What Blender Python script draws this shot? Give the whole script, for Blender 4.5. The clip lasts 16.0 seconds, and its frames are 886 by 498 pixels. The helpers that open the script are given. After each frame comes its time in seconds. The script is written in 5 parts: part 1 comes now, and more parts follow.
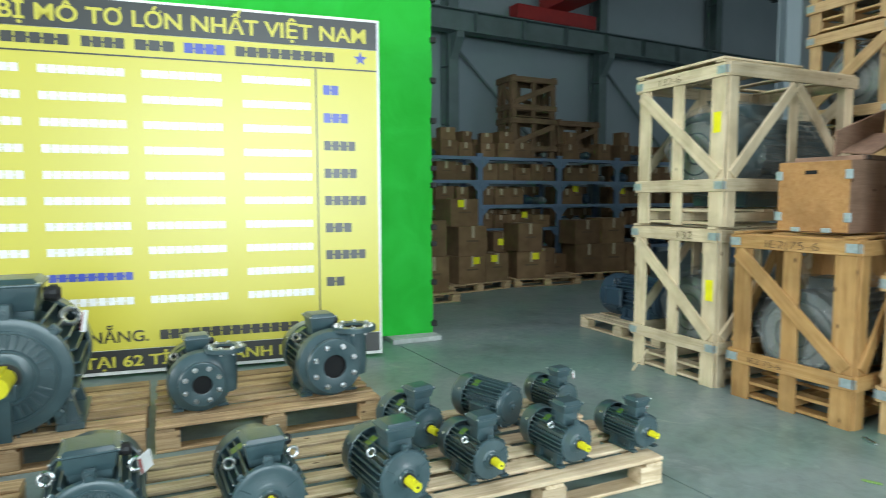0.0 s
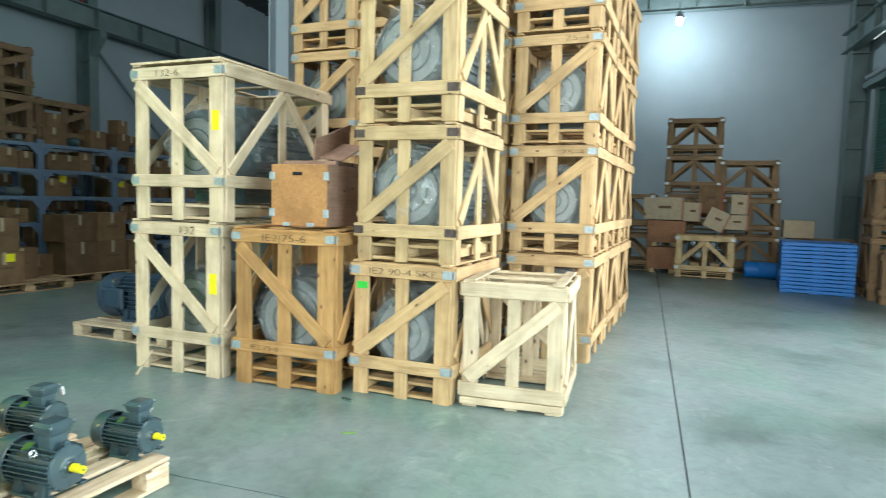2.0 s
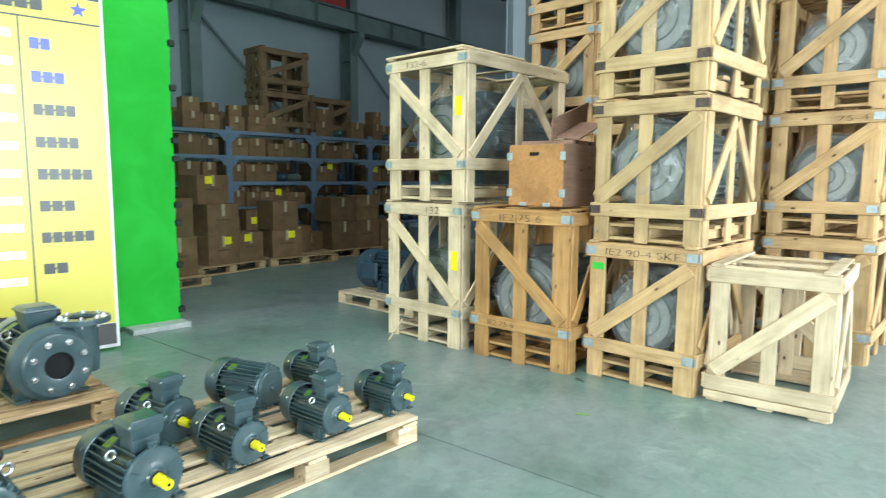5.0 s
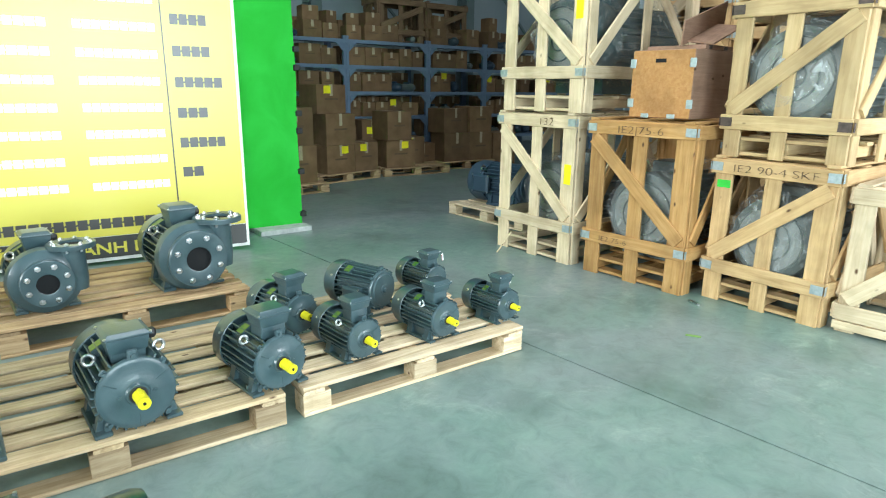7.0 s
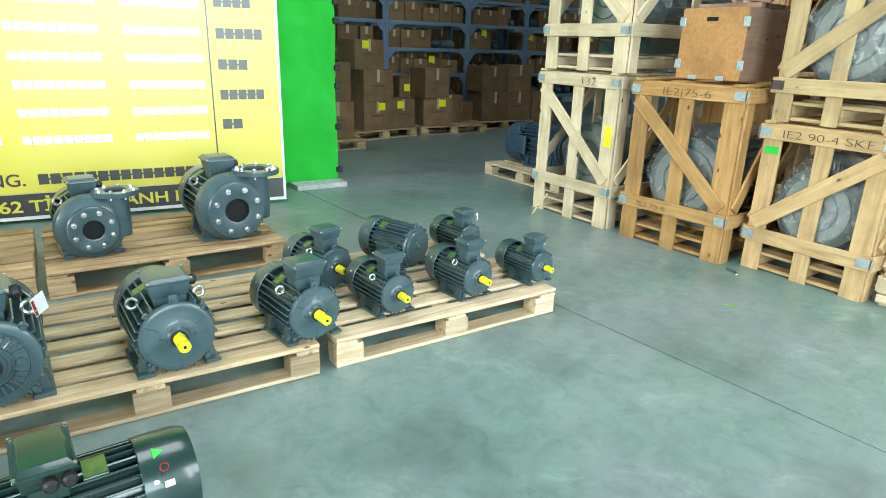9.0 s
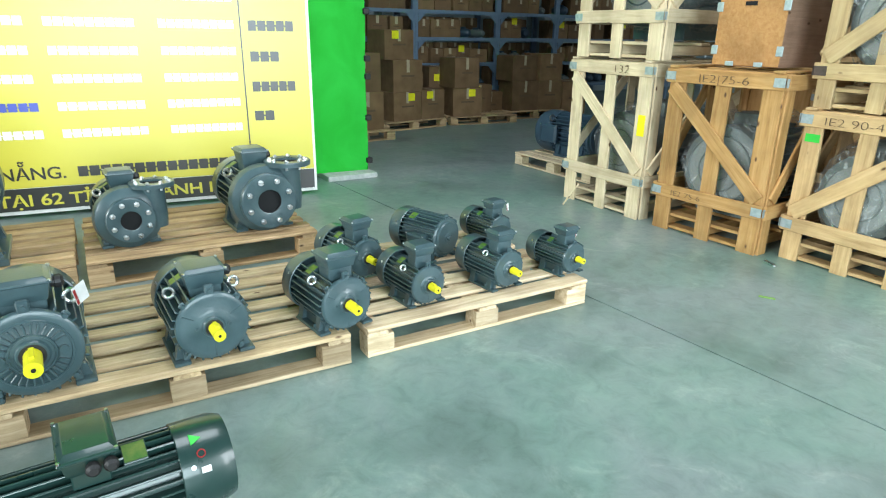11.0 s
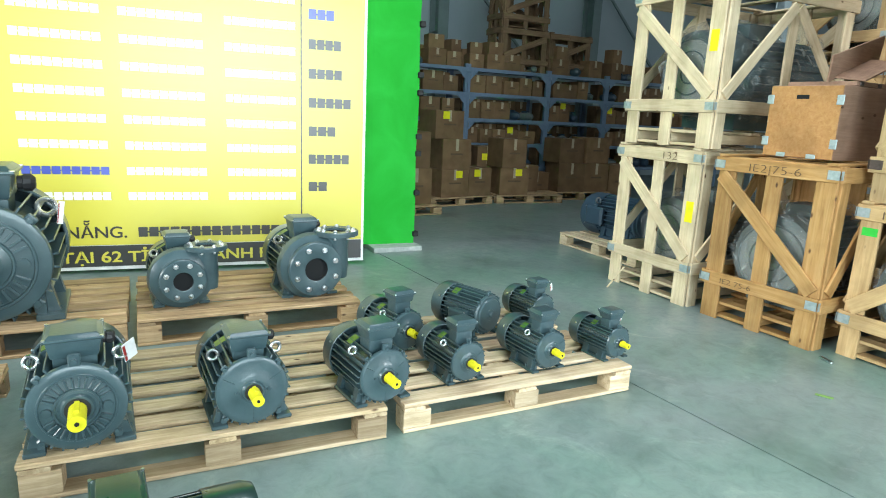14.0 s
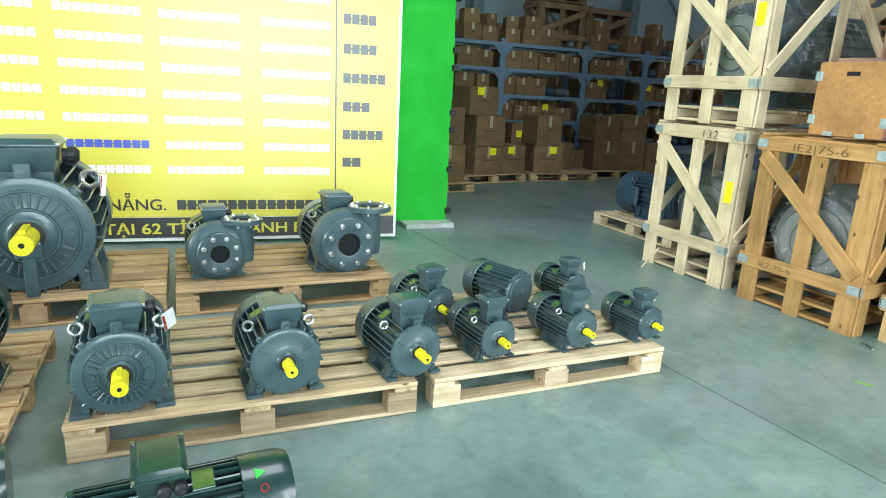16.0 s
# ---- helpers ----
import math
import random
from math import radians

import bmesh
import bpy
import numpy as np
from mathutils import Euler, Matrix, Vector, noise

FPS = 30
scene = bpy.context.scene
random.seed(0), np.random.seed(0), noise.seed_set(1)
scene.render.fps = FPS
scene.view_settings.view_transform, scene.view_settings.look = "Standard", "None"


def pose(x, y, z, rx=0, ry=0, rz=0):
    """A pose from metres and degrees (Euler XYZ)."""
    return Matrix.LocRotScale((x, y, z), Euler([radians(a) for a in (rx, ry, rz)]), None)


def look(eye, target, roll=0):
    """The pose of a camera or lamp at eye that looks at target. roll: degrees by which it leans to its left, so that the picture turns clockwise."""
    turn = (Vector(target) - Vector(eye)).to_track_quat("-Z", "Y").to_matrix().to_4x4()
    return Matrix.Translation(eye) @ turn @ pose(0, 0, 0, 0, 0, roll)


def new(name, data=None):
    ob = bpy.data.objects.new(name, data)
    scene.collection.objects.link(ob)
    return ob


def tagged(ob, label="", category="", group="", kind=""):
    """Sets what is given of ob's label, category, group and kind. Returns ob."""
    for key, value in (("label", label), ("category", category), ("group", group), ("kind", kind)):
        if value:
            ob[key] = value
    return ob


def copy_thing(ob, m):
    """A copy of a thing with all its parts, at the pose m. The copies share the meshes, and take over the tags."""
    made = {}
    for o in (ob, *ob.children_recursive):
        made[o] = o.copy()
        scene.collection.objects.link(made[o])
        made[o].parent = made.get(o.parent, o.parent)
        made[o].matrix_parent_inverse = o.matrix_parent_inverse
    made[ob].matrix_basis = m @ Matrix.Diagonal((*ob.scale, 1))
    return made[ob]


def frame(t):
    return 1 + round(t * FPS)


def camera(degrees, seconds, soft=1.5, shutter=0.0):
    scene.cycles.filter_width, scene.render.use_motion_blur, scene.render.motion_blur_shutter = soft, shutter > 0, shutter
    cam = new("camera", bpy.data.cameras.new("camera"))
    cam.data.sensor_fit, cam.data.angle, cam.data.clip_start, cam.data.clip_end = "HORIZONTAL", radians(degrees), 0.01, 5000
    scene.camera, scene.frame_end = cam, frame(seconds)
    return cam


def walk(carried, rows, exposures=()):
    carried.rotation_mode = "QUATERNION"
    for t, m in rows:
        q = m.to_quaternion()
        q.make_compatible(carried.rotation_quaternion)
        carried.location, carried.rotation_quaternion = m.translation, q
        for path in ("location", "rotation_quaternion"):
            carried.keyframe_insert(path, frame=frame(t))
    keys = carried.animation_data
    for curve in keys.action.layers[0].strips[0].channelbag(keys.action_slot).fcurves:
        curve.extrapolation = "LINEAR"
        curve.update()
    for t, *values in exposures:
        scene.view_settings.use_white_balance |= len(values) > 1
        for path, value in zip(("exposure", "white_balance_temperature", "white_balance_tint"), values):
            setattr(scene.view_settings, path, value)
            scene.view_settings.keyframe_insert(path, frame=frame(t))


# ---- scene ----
cam = camera(71.0, 16.0, 0.9, 0.4)
PATH = [
    (0, (-0.01, -0.135, 1.437), (0.796, 1.688, 1.276), -0.2),
    (0.5, (-0.002, -0.139, 1.434), (1.106, 1.518, 1.269), 0.1),
    (1, (-0.001, -0.153, 1.433), (1.42, 1.245, 1.279), 0.7),
    (1.5, (0.009, -0.161, 1.432), (1.655, 0.966, 1.285), 1.3),
    (2, (0.005, -0.174, 1.434), (1.843, 0.6, 1.277), 1.5),
    (2.2, (0.036, -0.204, 1.422), (1.901, 0.499, 1.262), 1.5),
    (2.5, (0.006, -0.189, 1.428), (1.916, 0.383, 1.268), 1.7),
    (3, (0.006, -0.189, 1.421), (1.93, 0.328, 1.243), 1.6),
    (3.5, (0.007, -0.181, 1.42), (1.901, 0.431, 1.221), 1.1),
    (4, (0.001, -0.162, 1.415), (1.774, 0.746, 1.232), 0.5),
    (4.5, (-0.008, -0.14, 1.418), (1.6, 1.036, 1.239), 0.2),
    (4.7, (-0.009, -0.136, 1.423), (1.52, 1.14, 1.238), 0.2),
    (6.8, (-0.009, -0.145, 1.405), (1.158, 1.408, 0.928), 0.4),
    (7, (-0.009, -0.136, 1.402), (1.127, 1.432, 0.9), 0.6),
    (7.5, (-0.012, -0.136, 1.393), (1.067, 1.456, 0.843), 0.9),
    (8, (-0.011, -0.133, 1.385), (1.033, 1.459, 0.772), 1.2),
    (8.5, (-0.016, -0.13, 1.385), (1.02, 1.466, 0.768), 1.5),
    (10.8, (-0.014, -0.137, 1.401), (0.96, 1.475, 0.728), 1.4),
    (11, (-0.019, -0.121, 1.386), (0.928, 1.515, 0.731), 0.9),
    (11.5, (-0.019, -0.123, 1.389), (0.903, 1.548, 0.791), 0.9),
    (12, (-0.02, -0.125, 1.391), (0.927, 1.549, 0.842), 1.5),
    (12.5, (-0.02, -0.126, 1.392), (0.942, 1.553, 0.887), 2.1),
    (13, (-0.026, -0.124, 1.392), (0.936, 1.571, 0.946), 2.6),
    (13.5, (-0.029, -0.124, 1.392), (0.885, 1.6, 0.955), 2.7),
    (14, (-0.033, -0.121, 1.391), (0.821, 1.636, 0.964), 2.7),
    (14.5, (-0.036, -0.12, 1.391), (0.77, 1.66, 0.962), 2.8),
    (15, (-0.038, -0.119, 1.391), (0.72, 1.681, 0.962), 2.8),
    (15.5, (-0.033, -0.12, 1.391), (0.722, 1.666, 0.9), 2.9),
    (16, (-0.035, -0.12, 1.39), (0.722, 1.661, 0.887), 3.0),
]
walk(cam, [(t, look(eye, target, roll)) for t, eye, target, roll in PATH],
     exposures=((0, -0.15), (0.4, 0.3), (1.5, 0.3), (3.0, 0.3), (4.5, 0.3), (7.0, 0.37), (16.0, 0.32)))

# ---- light ----
TH = radians(4.85)          # the hall's axes lean by this from the world's


def hall(u, v, z=0.0):
    """A place from the hall's own axes: u down the aisle, v across it."""
    return Vector((u * math.cos(TH) - v * math.sin(TH), u * math.sin(TH) + v * math.cos(TH), z))


HALL = Matrix.Rotation(TH, 4, "Z")

world = bpy.data.worlds.new("sky")
scene.world = world
world.use_nodes = True
wn = world.node_tree.nodes
sky = wn.new("ShaderNodeTexSky")
sky.sky_type, sky.sun_disc = "NISHITA", False
sky.sun_elevation, sky.sun_rotation = radians(50), radians(160)
world.node_tree.links.new(sky.outputs[0], wn["Background"].inputs[0])
wn["Background"].inputs[1].default_value = 0.06


def area_lamp(name, m, sx, sy, watts, colour, spread=180):
    data = bpy.data.lights.new(name, "AREA")
    data.shape, data.size, data.size_y = "RECTANGLE", sx, sy
    data.energy, data.color, data.spread = watts, colour, radians(spread)
    ob = new(name, data)
    ob.matrix_world = m
    return ob


# daylight through the open gates of the long wall
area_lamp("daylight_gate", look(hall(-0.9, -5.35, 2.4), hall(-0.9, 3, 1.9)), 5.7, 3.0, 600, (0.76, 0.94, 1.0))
# unseen lamp over the hall's front, added to light the floor evenly
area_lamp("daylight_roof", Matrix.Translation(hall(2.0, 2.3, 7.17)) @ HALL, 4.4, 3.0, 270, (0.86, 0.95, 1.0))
# unseen rear lamp, added to brighten the crate fronts
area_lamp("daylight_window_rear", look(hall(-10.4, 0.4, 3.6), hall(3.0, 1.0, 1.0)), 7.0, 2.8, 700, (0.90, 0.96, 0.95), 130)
area_lamp("daylight_gate_side", look(hall(6.2, -5.2, 2.6), hall(5.0, 2.5, 0.3)), 4.2, 4.0, 390, (0.88, 0.95, 1.0), 125)
# louvred window over the far shutter
area_lamp("daylight_louvre", look(hall(14.8, -5.3, 5.33), hall(14.8, 0, 4.2)), 2.4, 0.6, 30, (0.9, 0.98, 1.0))
bay = bpy.data.lights.new("bay_lamp_light", "POINT")
bay.energy, bay.color, bay.shadow_soft_size = 190, (0.8, 0.92, 1.0), 0.1
bay_ob = new("bay_lamp_light", bay)
bay_ob.matrix_world = Matrix.Translation(hall(17.5, -0.75, 5.95))

# ---- materials ----


def mat(name, build, rough=0.6, metal=0.0):
    m = bpy.data.materials.new(name)
    m.use_nodes = True
    n, l = m.node_tree.nodes, m.node_tree.links
    b = n["Principled BSDF"]
    b.inputs["Roughness"].default_value = rough
    b.inputs["Metallic"].default_value = metal
    build(n, l, b)
    return m


def node(n, kind, **kw):
    x = n.new(kind)
    for k, v in kw.items():
        x.inputs[k].default_value = v
    return x


def ramp(n, stops):
    r = n.new("ShaderNodeValToRGB")
    e = r.color_ramp.elements
    e[0].position, e[0].color = stops[0][0], (*stops[0][1], 1)
    e[1].position, e[1].color = stops[-1][0], (*stops[-1][1], 1)
    for p, c in stops[1:-1]:
        x = e.new(p)
        x.color = (*c, 1)
    return r


def bump(n, l, b, src, strength=0.3, dist=0.01):
    u = n.new("ShaderNodeBump")
    u.inputs["Strength"].default_value, u.inputs["Distance"].default_value = strength, dist
    l.new(src, u.inputs["Height"])
    l.new(u.outputs[0], b.inputs["Normal"])
    return u


def mixc(n, l, fac, a, c, kind="MIX"):
    x = n.new("ShaderNodeMix")
    x.data_type, x.blend_type = "RGBA", kind
    for sock, v in ((x.inputs[0], fac), (x.inputs[6], a), (x.inputs[7], c)):
        if hasattr(v, "links"):
            l.new(v, sock)
        else:
            sock.default_value = v if isinstance(v, float) else (*v, 1)
    return x.outputs[2]


def scaled(n, l, s, random_shift=True):
    """Object coordinates, stretched, and shifted by a random amount for each object."""
    tc, mp = n.new("ShaderNodeTexCoord"), n.new("ShaderNodeMapping")
    mp.inputs["Scale"].default_value = s
    l.new(tc.outputs["Object"], mp.inputs[0])
    if random_shift:
        oi, mu = n.new("ShaderNodeObjectInfo"), n.new("ShaderNodeMath")
        mu.operation = "MULTIPLY"
        mu.inputs[1].default_value = 37.0
        l.new(oi.outputs["Random"], mu.inputs[0])
        l.new(mu.outputs[0], mp.inputs["Location"])
    return mp.outputs[0]


def wood(name, dark, mid, light, knots=(0.10, 0.045, 0.018), rough=0.72, vary=0.14):
    def build(n, l, b):
        v = scaled(n, l, (1.6, 22, 22))
        g = node(n, "ShaderNodeTexNoise", Scale=1.6, Detail=6.0, Roughness=0.65, Distortion=0.5)
        l.new(v, g.inputs["Vector"])
        r = ramp(n, [(0.22, dark), (0.48, mid), (0.74, light)])
        l.new(g.outputs[0], r.inputs[0])
        oi = n.new("ShaderNodeObjectInfo")
        tone = ramp(n, [(0.0, (1 - vary, 1 - vary * 1.08, 1 - vary * 1.16)), (0.45, (1, 1, 1)), (1.0, (1 + vary * 0.55, 1 + vary * 0.5, 1 + vary * 0.35))])
        l.new(oi.outputs["Random"], tone.inputs[0])
        c = mixc(n, l, 1.0, r.outputs[0], tone.outputs[0], "MULTIPLY")
        v2 = scaled(n, l, (5, 10, 10))
        k = node(n, "ShaderNodeTexVoronoi", Scale=0.85)
        l.new(v2, k.inputs["Vector"])
        kr = ramp(n, [(0.05, (1, 1, 1)), (0.10, (0, 0, 0))])
        l.new(k.outputs["Distance"], kr.inputs[0])
        c = mixc(n, l, kr.outputs[0], c, knots)
        v3 = scaled(n, l, (3, 3, 3))
        s = node(n, "ShaderNodeTexNoise", Scale=1.5, Detail=3.0)
        l.new(v3, s.inputs["Vector"])
        sr = ramp(n, [(0.34, (0.56, 0.54, 0.50)), (0.56, (1, 1, 1))])
        l.new(s.outputs[0], sr.inputs[0])
        c = mixc(n, l, 0.55, c, sr.outputs[0], "MULTIPLY")
        l.new(c, b.inputs["Base Color"])
        bump(n, l, b, g.outputs[0], 0.5, 0.005)
    return mat(name, build, rough)


def speckled(name, a, c, scale=8.0, rough=0.5, metal=0.0, strength=0.15, fine=60.0, coat=0.0):
    def build(n, l, b):
        v = scaled(n, l, (1, 1, 1))
        g = node(n, "ShaderNodeTexNoise", Scale=scale, Detail=5.0, Roughness=0.6)
        l.new(v, g.inputs["Vector"])
        r = ramp(n, [(0.35, a), (0.68, c)])
        l.new(g.outputs[0], r.inputs[0])
        l.new(r.outputs[0], b.inputs["Base Color"])
        f = node(n, "ShaderNodeTexNoise", Scale=fine, Detail=3.0)
        l.new(v, f.inputs["Vector"])
        rr = n.new("ShaderNodeMapRange")
        rr.inputs[3].default_value, rr.inputs[4].default_value = rough * 0.75, min(1.0, rough * 1.3)
        l.new(g.outputs[0], rr.inputs[0])
        l.new(rr.outputs[0], b.inputs["Roughness"])
        bump(n, l, b, f.outputs[0], strength, 0.003)
        b.inputs["Coat Weight"].default_value = coat
    return mat(name, build, rough, metal)


def floor_build(n, l, b):
    v = scaled(n, l, (1, 1, 1), False)
    g = node(n, "ShaderNodeTexNoise", Scale=0.55, Detail=8.0, Roughness=0.65)
    l.new(v, g.inputs["Vector"])
    r = ramp(n, [(0.3, (0.15, 0.208, 0.202)), (0.52, (0.205, 0.268, 0.264)), (0.75, (0.27, 0.325, 0.322))])
    l.new(g.outputs[0], r.inputs[0])
    w = node(n, "ShaderNodeTexNoise", Scale=2.3, Detail=9.0, Roughness=0.72, Distortion=1.2)
    l.new(v, w.inputs["Vector"])
    wr = ramp(n, [(0.56, (0, 0, 0)), (0.72, (1, 1, 1))])
    l.new(w.outputs[0], wr.inputs[0])
    c = mixc(n, l, wr.outputs[0], r.outputs[0], (0.32, 0.365, 0.355))
    d = node(n, "ShaderNodeTexNoise", Scale=1.1, Detail=4.0, Roughness=0.55)
    l.new(v, d.inputs["Vector"])
    dr = ramp(n, [(0.30, (0.66, 0.68, 0.66)), (0.46, (1, 1, 1))])
    l.new(d.outputs[0], dr.inputs[0])
    c = mixc(n, l, 0.8, c, dr.outputs[0], "MULTIPLY")
    e = node(n, "ShaderNodeTexNoise", Scale=9.0, Detail=10.0, Roughness=0.75, Distortion=0.6)
    l.new(v, e.inputs["Vector"])
    er = ramp(n, [(0.34, (0.80, 0.82, 0.81)), (0.5, (1, 1, 1)), (0.68, (1.14, 1.13, 1.12))])
    l.new(e.outputs[0], er.inputs[0])
    c = mixc(n, l, 1.0, c, er.outputs[0], "MULTIPLY")
    h = node(n, "ShaderNodeTexNoise", Scale=0.8, Detail=5.0, Roughness=0.6, Distortion=0.8)
    l.new(v, h.inputs["Vector"])
    hr = ramp(n, [(0.36, (0.84, 1.0, 0.90)), (0.6, (1.04, 1.0, 1.0))])
    l.new(h.outputs[0], hr.inputs[0])
    c = mixc(n, l, 1.0, c, hr.outputs[0], "MULTIPLY")
    for x, y, rad in ((1.82, 1.73, 0.17), (2.55, 2.25, 0.13), (4.9, 0.25, 0.16)):
        dist, edge = n.new("ShaderNodeVectorMath"), n.new("ShaderNodeMath")
        dist.operation, edge.operation = "DISTANCE", "ADD"
        dist.inputs[1].default_value = (x, y, 0)
        l.new(v, dist.inputs[0])
        wob = node(n, "ShaderNodeMath")
        wob.operation = "MULTIPLY"
        wob.inputs[1].default_value = rad * 0.9
        l.new(w.outputs[0], wob.inputs[0])
        l.new(dist.outputs["Value"], edge.inputs[0])
        l.new(wob.outputs[0], edge.inputs[1])
        sr = ramp(n, [(rad * 0.95, (0.80, 0.82, 0.82)), (rad * 1.5, (1, 1, 1))])
        l.new(edge.outputs[0], sr.inputs[0])
        c = mixc(n, l, 1.0, c, sr.outputs[0], "MULTIPLY")
    l.new(c, b.inputs["Base Color"])
    rr = n.new("ShaderNodeMapRange")
    rr.inputs[3].default_value, rr.inputs[4].default_value = 0.22, 0.55
    l.new(w.outputs[0], rr.inputs[0])
    l.new(rr.outputs[0], b.inputs["Roughness"])
    f = node(n, "ShaderNodeTexNoise", Scale=90.0, Detail=4.0)
    l.new(v, f.inputs["Vector"])
    bump(n, l, b, f.outputs[0], 0.08, 0.003)


def card_build(n, l, b):
    v = scaled(n, l, (1, 1, 1))
    g = node(n, "ShaderNodeTexNoise", Scale=6.0, Detail=4.0)
    l.new(v, g.inputs["Vector"])
    r = ramp(n, [(0.3, (0.16, 0.092, 0.042)), (0.7, (0.235, 0.142, 0.069))])
    l.new(g.outputs[0], r.inputs[0])
    oi = n.new("ShaderNodeObjectInfo")
    tone = ramp(n, [(0.0, (0.7, 0.68, 0.66)), (1.0, (1.1, 1.08, 1.05))])
    l.new(oi.outputs["Random"], tone.inputs[0])
    l.new(mixc(n, l, 1.0, r.outputs[0], tone.outputs[0], "MULTIPLY"), b.inputs["Base Color"])
    w = node(n, "ShaderNodeTexWave", Scale=60.0, Distortion=0.5)
    l.new(v, w.inputs["Vector"])
    bump(n, l, b, w.outputs[0], 0.06, 0.002)


def wrap_build(n, l, b):
    """Crumpled clear film: mostly see-through and glossy, with pale opaque creases painted in as highlights."""
    v = scaled(n, l, (1, 1, 1))
    g = node(n, "ShaderNodeTexNoise", Scale=5.5, Detail=4.0, Roughness=0.5, Distortion=1.6)
    l.new(v, g.inputs["Vector"])
    bump(n, l, b, g.outputs[0], 1.0, 0.12)
    b.inputs["Base Color"].default_value = (0.70, 0.76, 0.76, 1)
    b.inputs["Roughness"].default_value = 0.07
    # narrow opacity peaks draw pale crease lines in place of glints
    r = ramp(n, [(0.30, (0.05, 0.05, 0.05)), (0.475, (0.07, 0.07, 0.07)), (0.50, (0.40, 0.40, 0.40)), (0.525, (0.07, 0.07, 0.07)), (0.60, (0.10, 0.10, 0.10)), (0.68, (0.45, 0.45, 0.45))])
    l.new(g.outputs[0], r.inputs[0])
    l.new(r.outputs[0], b.inputs["Alpha"])


def plain(colour, sheen=0.0):
    def build(n, l, b):
        v = scaled(n, l, (1, 1, 1))
        g = node(n, "ShaderNodeTexNoise", Scale=14.0, Detail=4.0)
        l.new(v, g.inputs["Vector"])
        r = ramp(n, [(0.3, tuple(x * 0.88 for x in colour)), (0.7, tuple(min(1.0, x * 1.06) for x in colour))])
        l.new(g.outputs[0], r.inputs[0])
        l.new(r.outputs[0], b.inputs["Base Color"])
    return build


def vinyl(colour):
    def build(n, l, b):
        v = scaled(n, l, (1, 1, 1), False)
        g = node(n, "ShaderNodeTexNoise", Scale=0.9, Detail=2.0)
        l.new(v, g.inputs["Vector"])
        r = ramp(n, [(0.3, tuple(x * 0.97 for x in colour)), (0.7, colour)])
        l.new(g.outputs[0], r.inputs[0])
        l.new(r.outputs[0], b.inputs["Base Color"])
        bump(n, l, b, g.outputs[0], 0.15, 0.02)
    return build


def cloth_build(n, l, b):
    v = scaled(n, l, (1, 1, 1), False)
    g = node(n, "ShaderNodeTexNoise", Scale=2.2, Detail=4.0, Distortion=0.8)
    l.new(v, g.inputs["Vector"])
    r = ramp(n, [(0.3, (0.03, 0.80, 0.06)), (0.7, (0.05, 0.92, 0.10))])
    l.new(g.outputs[0], r.inputs[0])
    l.new(r.outputs[0], b.inputs["Base Color"])
    bump(n, l, b, g.outputs[0], 0.5, 0.03)


def wall_build(n, l, b):
    v = scaled(n, l, (1, 1, 1), False)
    g = node(n, "ShaderNodeTexNoise", Scale=0.6, Detail=7.0, Roughness=0.6)
    l.new(v, g.inputs["Vector"])
    r = ramp(n, [(0.3, (0.27, 0.345, 0.375)), (0.7, (0.33, 0.405, 0.435))])
    l.new(g.outputs[0], r.inputs[0])
    l.new(r.outputs[0], b.inputs["Base Color"])
    f = node(n, "ShaderNodeTexNoise", Scale=30.0, Detail=5.0)
    l.new(v, f.inputs["Vector"])
    bump(n, l, b, f.outputs[0], 0.1, 0.004)


def glow(name, colour, strength):
    def build(n, l, b):
        b.inputs["Emission Color"].default_value = (*colour, 1)
        b.inputs["Emission Strength"].default_value = strength
        b.inputs["Base Color"].default_value = (*colour, 1)
    return mat(name, build)


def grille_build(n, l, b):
    """Woven wire; the dark hollow behind it is painted in as dots."""
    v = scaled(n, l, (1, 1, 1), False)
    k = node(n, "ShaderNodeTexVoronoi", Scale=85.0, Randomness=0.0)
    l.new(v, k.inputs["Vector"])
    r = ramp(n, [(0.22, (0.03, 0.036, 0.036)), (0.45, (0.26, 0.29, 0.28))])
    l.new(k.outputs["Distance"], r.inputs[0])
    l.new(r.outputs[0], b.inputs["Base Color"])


PALE = wood("pale_pine", (0.37, 0.245, 0.115), (0.52, 0.375, 0.19), (0.62, 0.475, 0.27))
WHITE_PINE = wood("whitish_pine", (0.49, 0.375, 0.235), (0.66, 0.54, 0.36), (0.76, 0.65, 0.47))
ORANGE = wood("orange_pine", (0.30, 0.15, 0.045), (0.47, 0.26, 0.09), (0.58, 0.36, 0.155))
MID = wood("mid_pine", (0.36, 0.22, 0.09), (0.55, 0.365, 0.175), (0.66, 0.47, 0.25))
PALLET = wood("pallet_wood", (0.24, 0.145, 0.065), (0.46, 0.31, 0.165), (0.64, 0.475, 0.29), vary=0.36)
WORN = wood("worn_pallet_wood", (0.25, 0.165, 0.085), (0.50, 0.375, 0.225), (0.72, 0.585, 0.40), vary=0.36)
PALE_PALLET = wood("fresh_pallet_wood", (0.36, 0.25, 0.14), (0.62, 0.48, 0.31), (0.80, 0.68, 0.50), vary=0.28)
OLD = wood("old_brown_wood", (0.095, 0.056, 0.028), (0.165, 0.10, 0.05), (0.24, 0.155, 0.085))
BROWN = wood("honey_brown_wood", (0.12, 0.072, 0.032), (0.225, 0.14, 0.066), (0.32, 0.21, 0.105))
RUSTY = wood("red_brown_wood", (0.20, 0.085, 0.04), (0.29, 0.13, 0.06), (0.37, 0.19, 0.09))
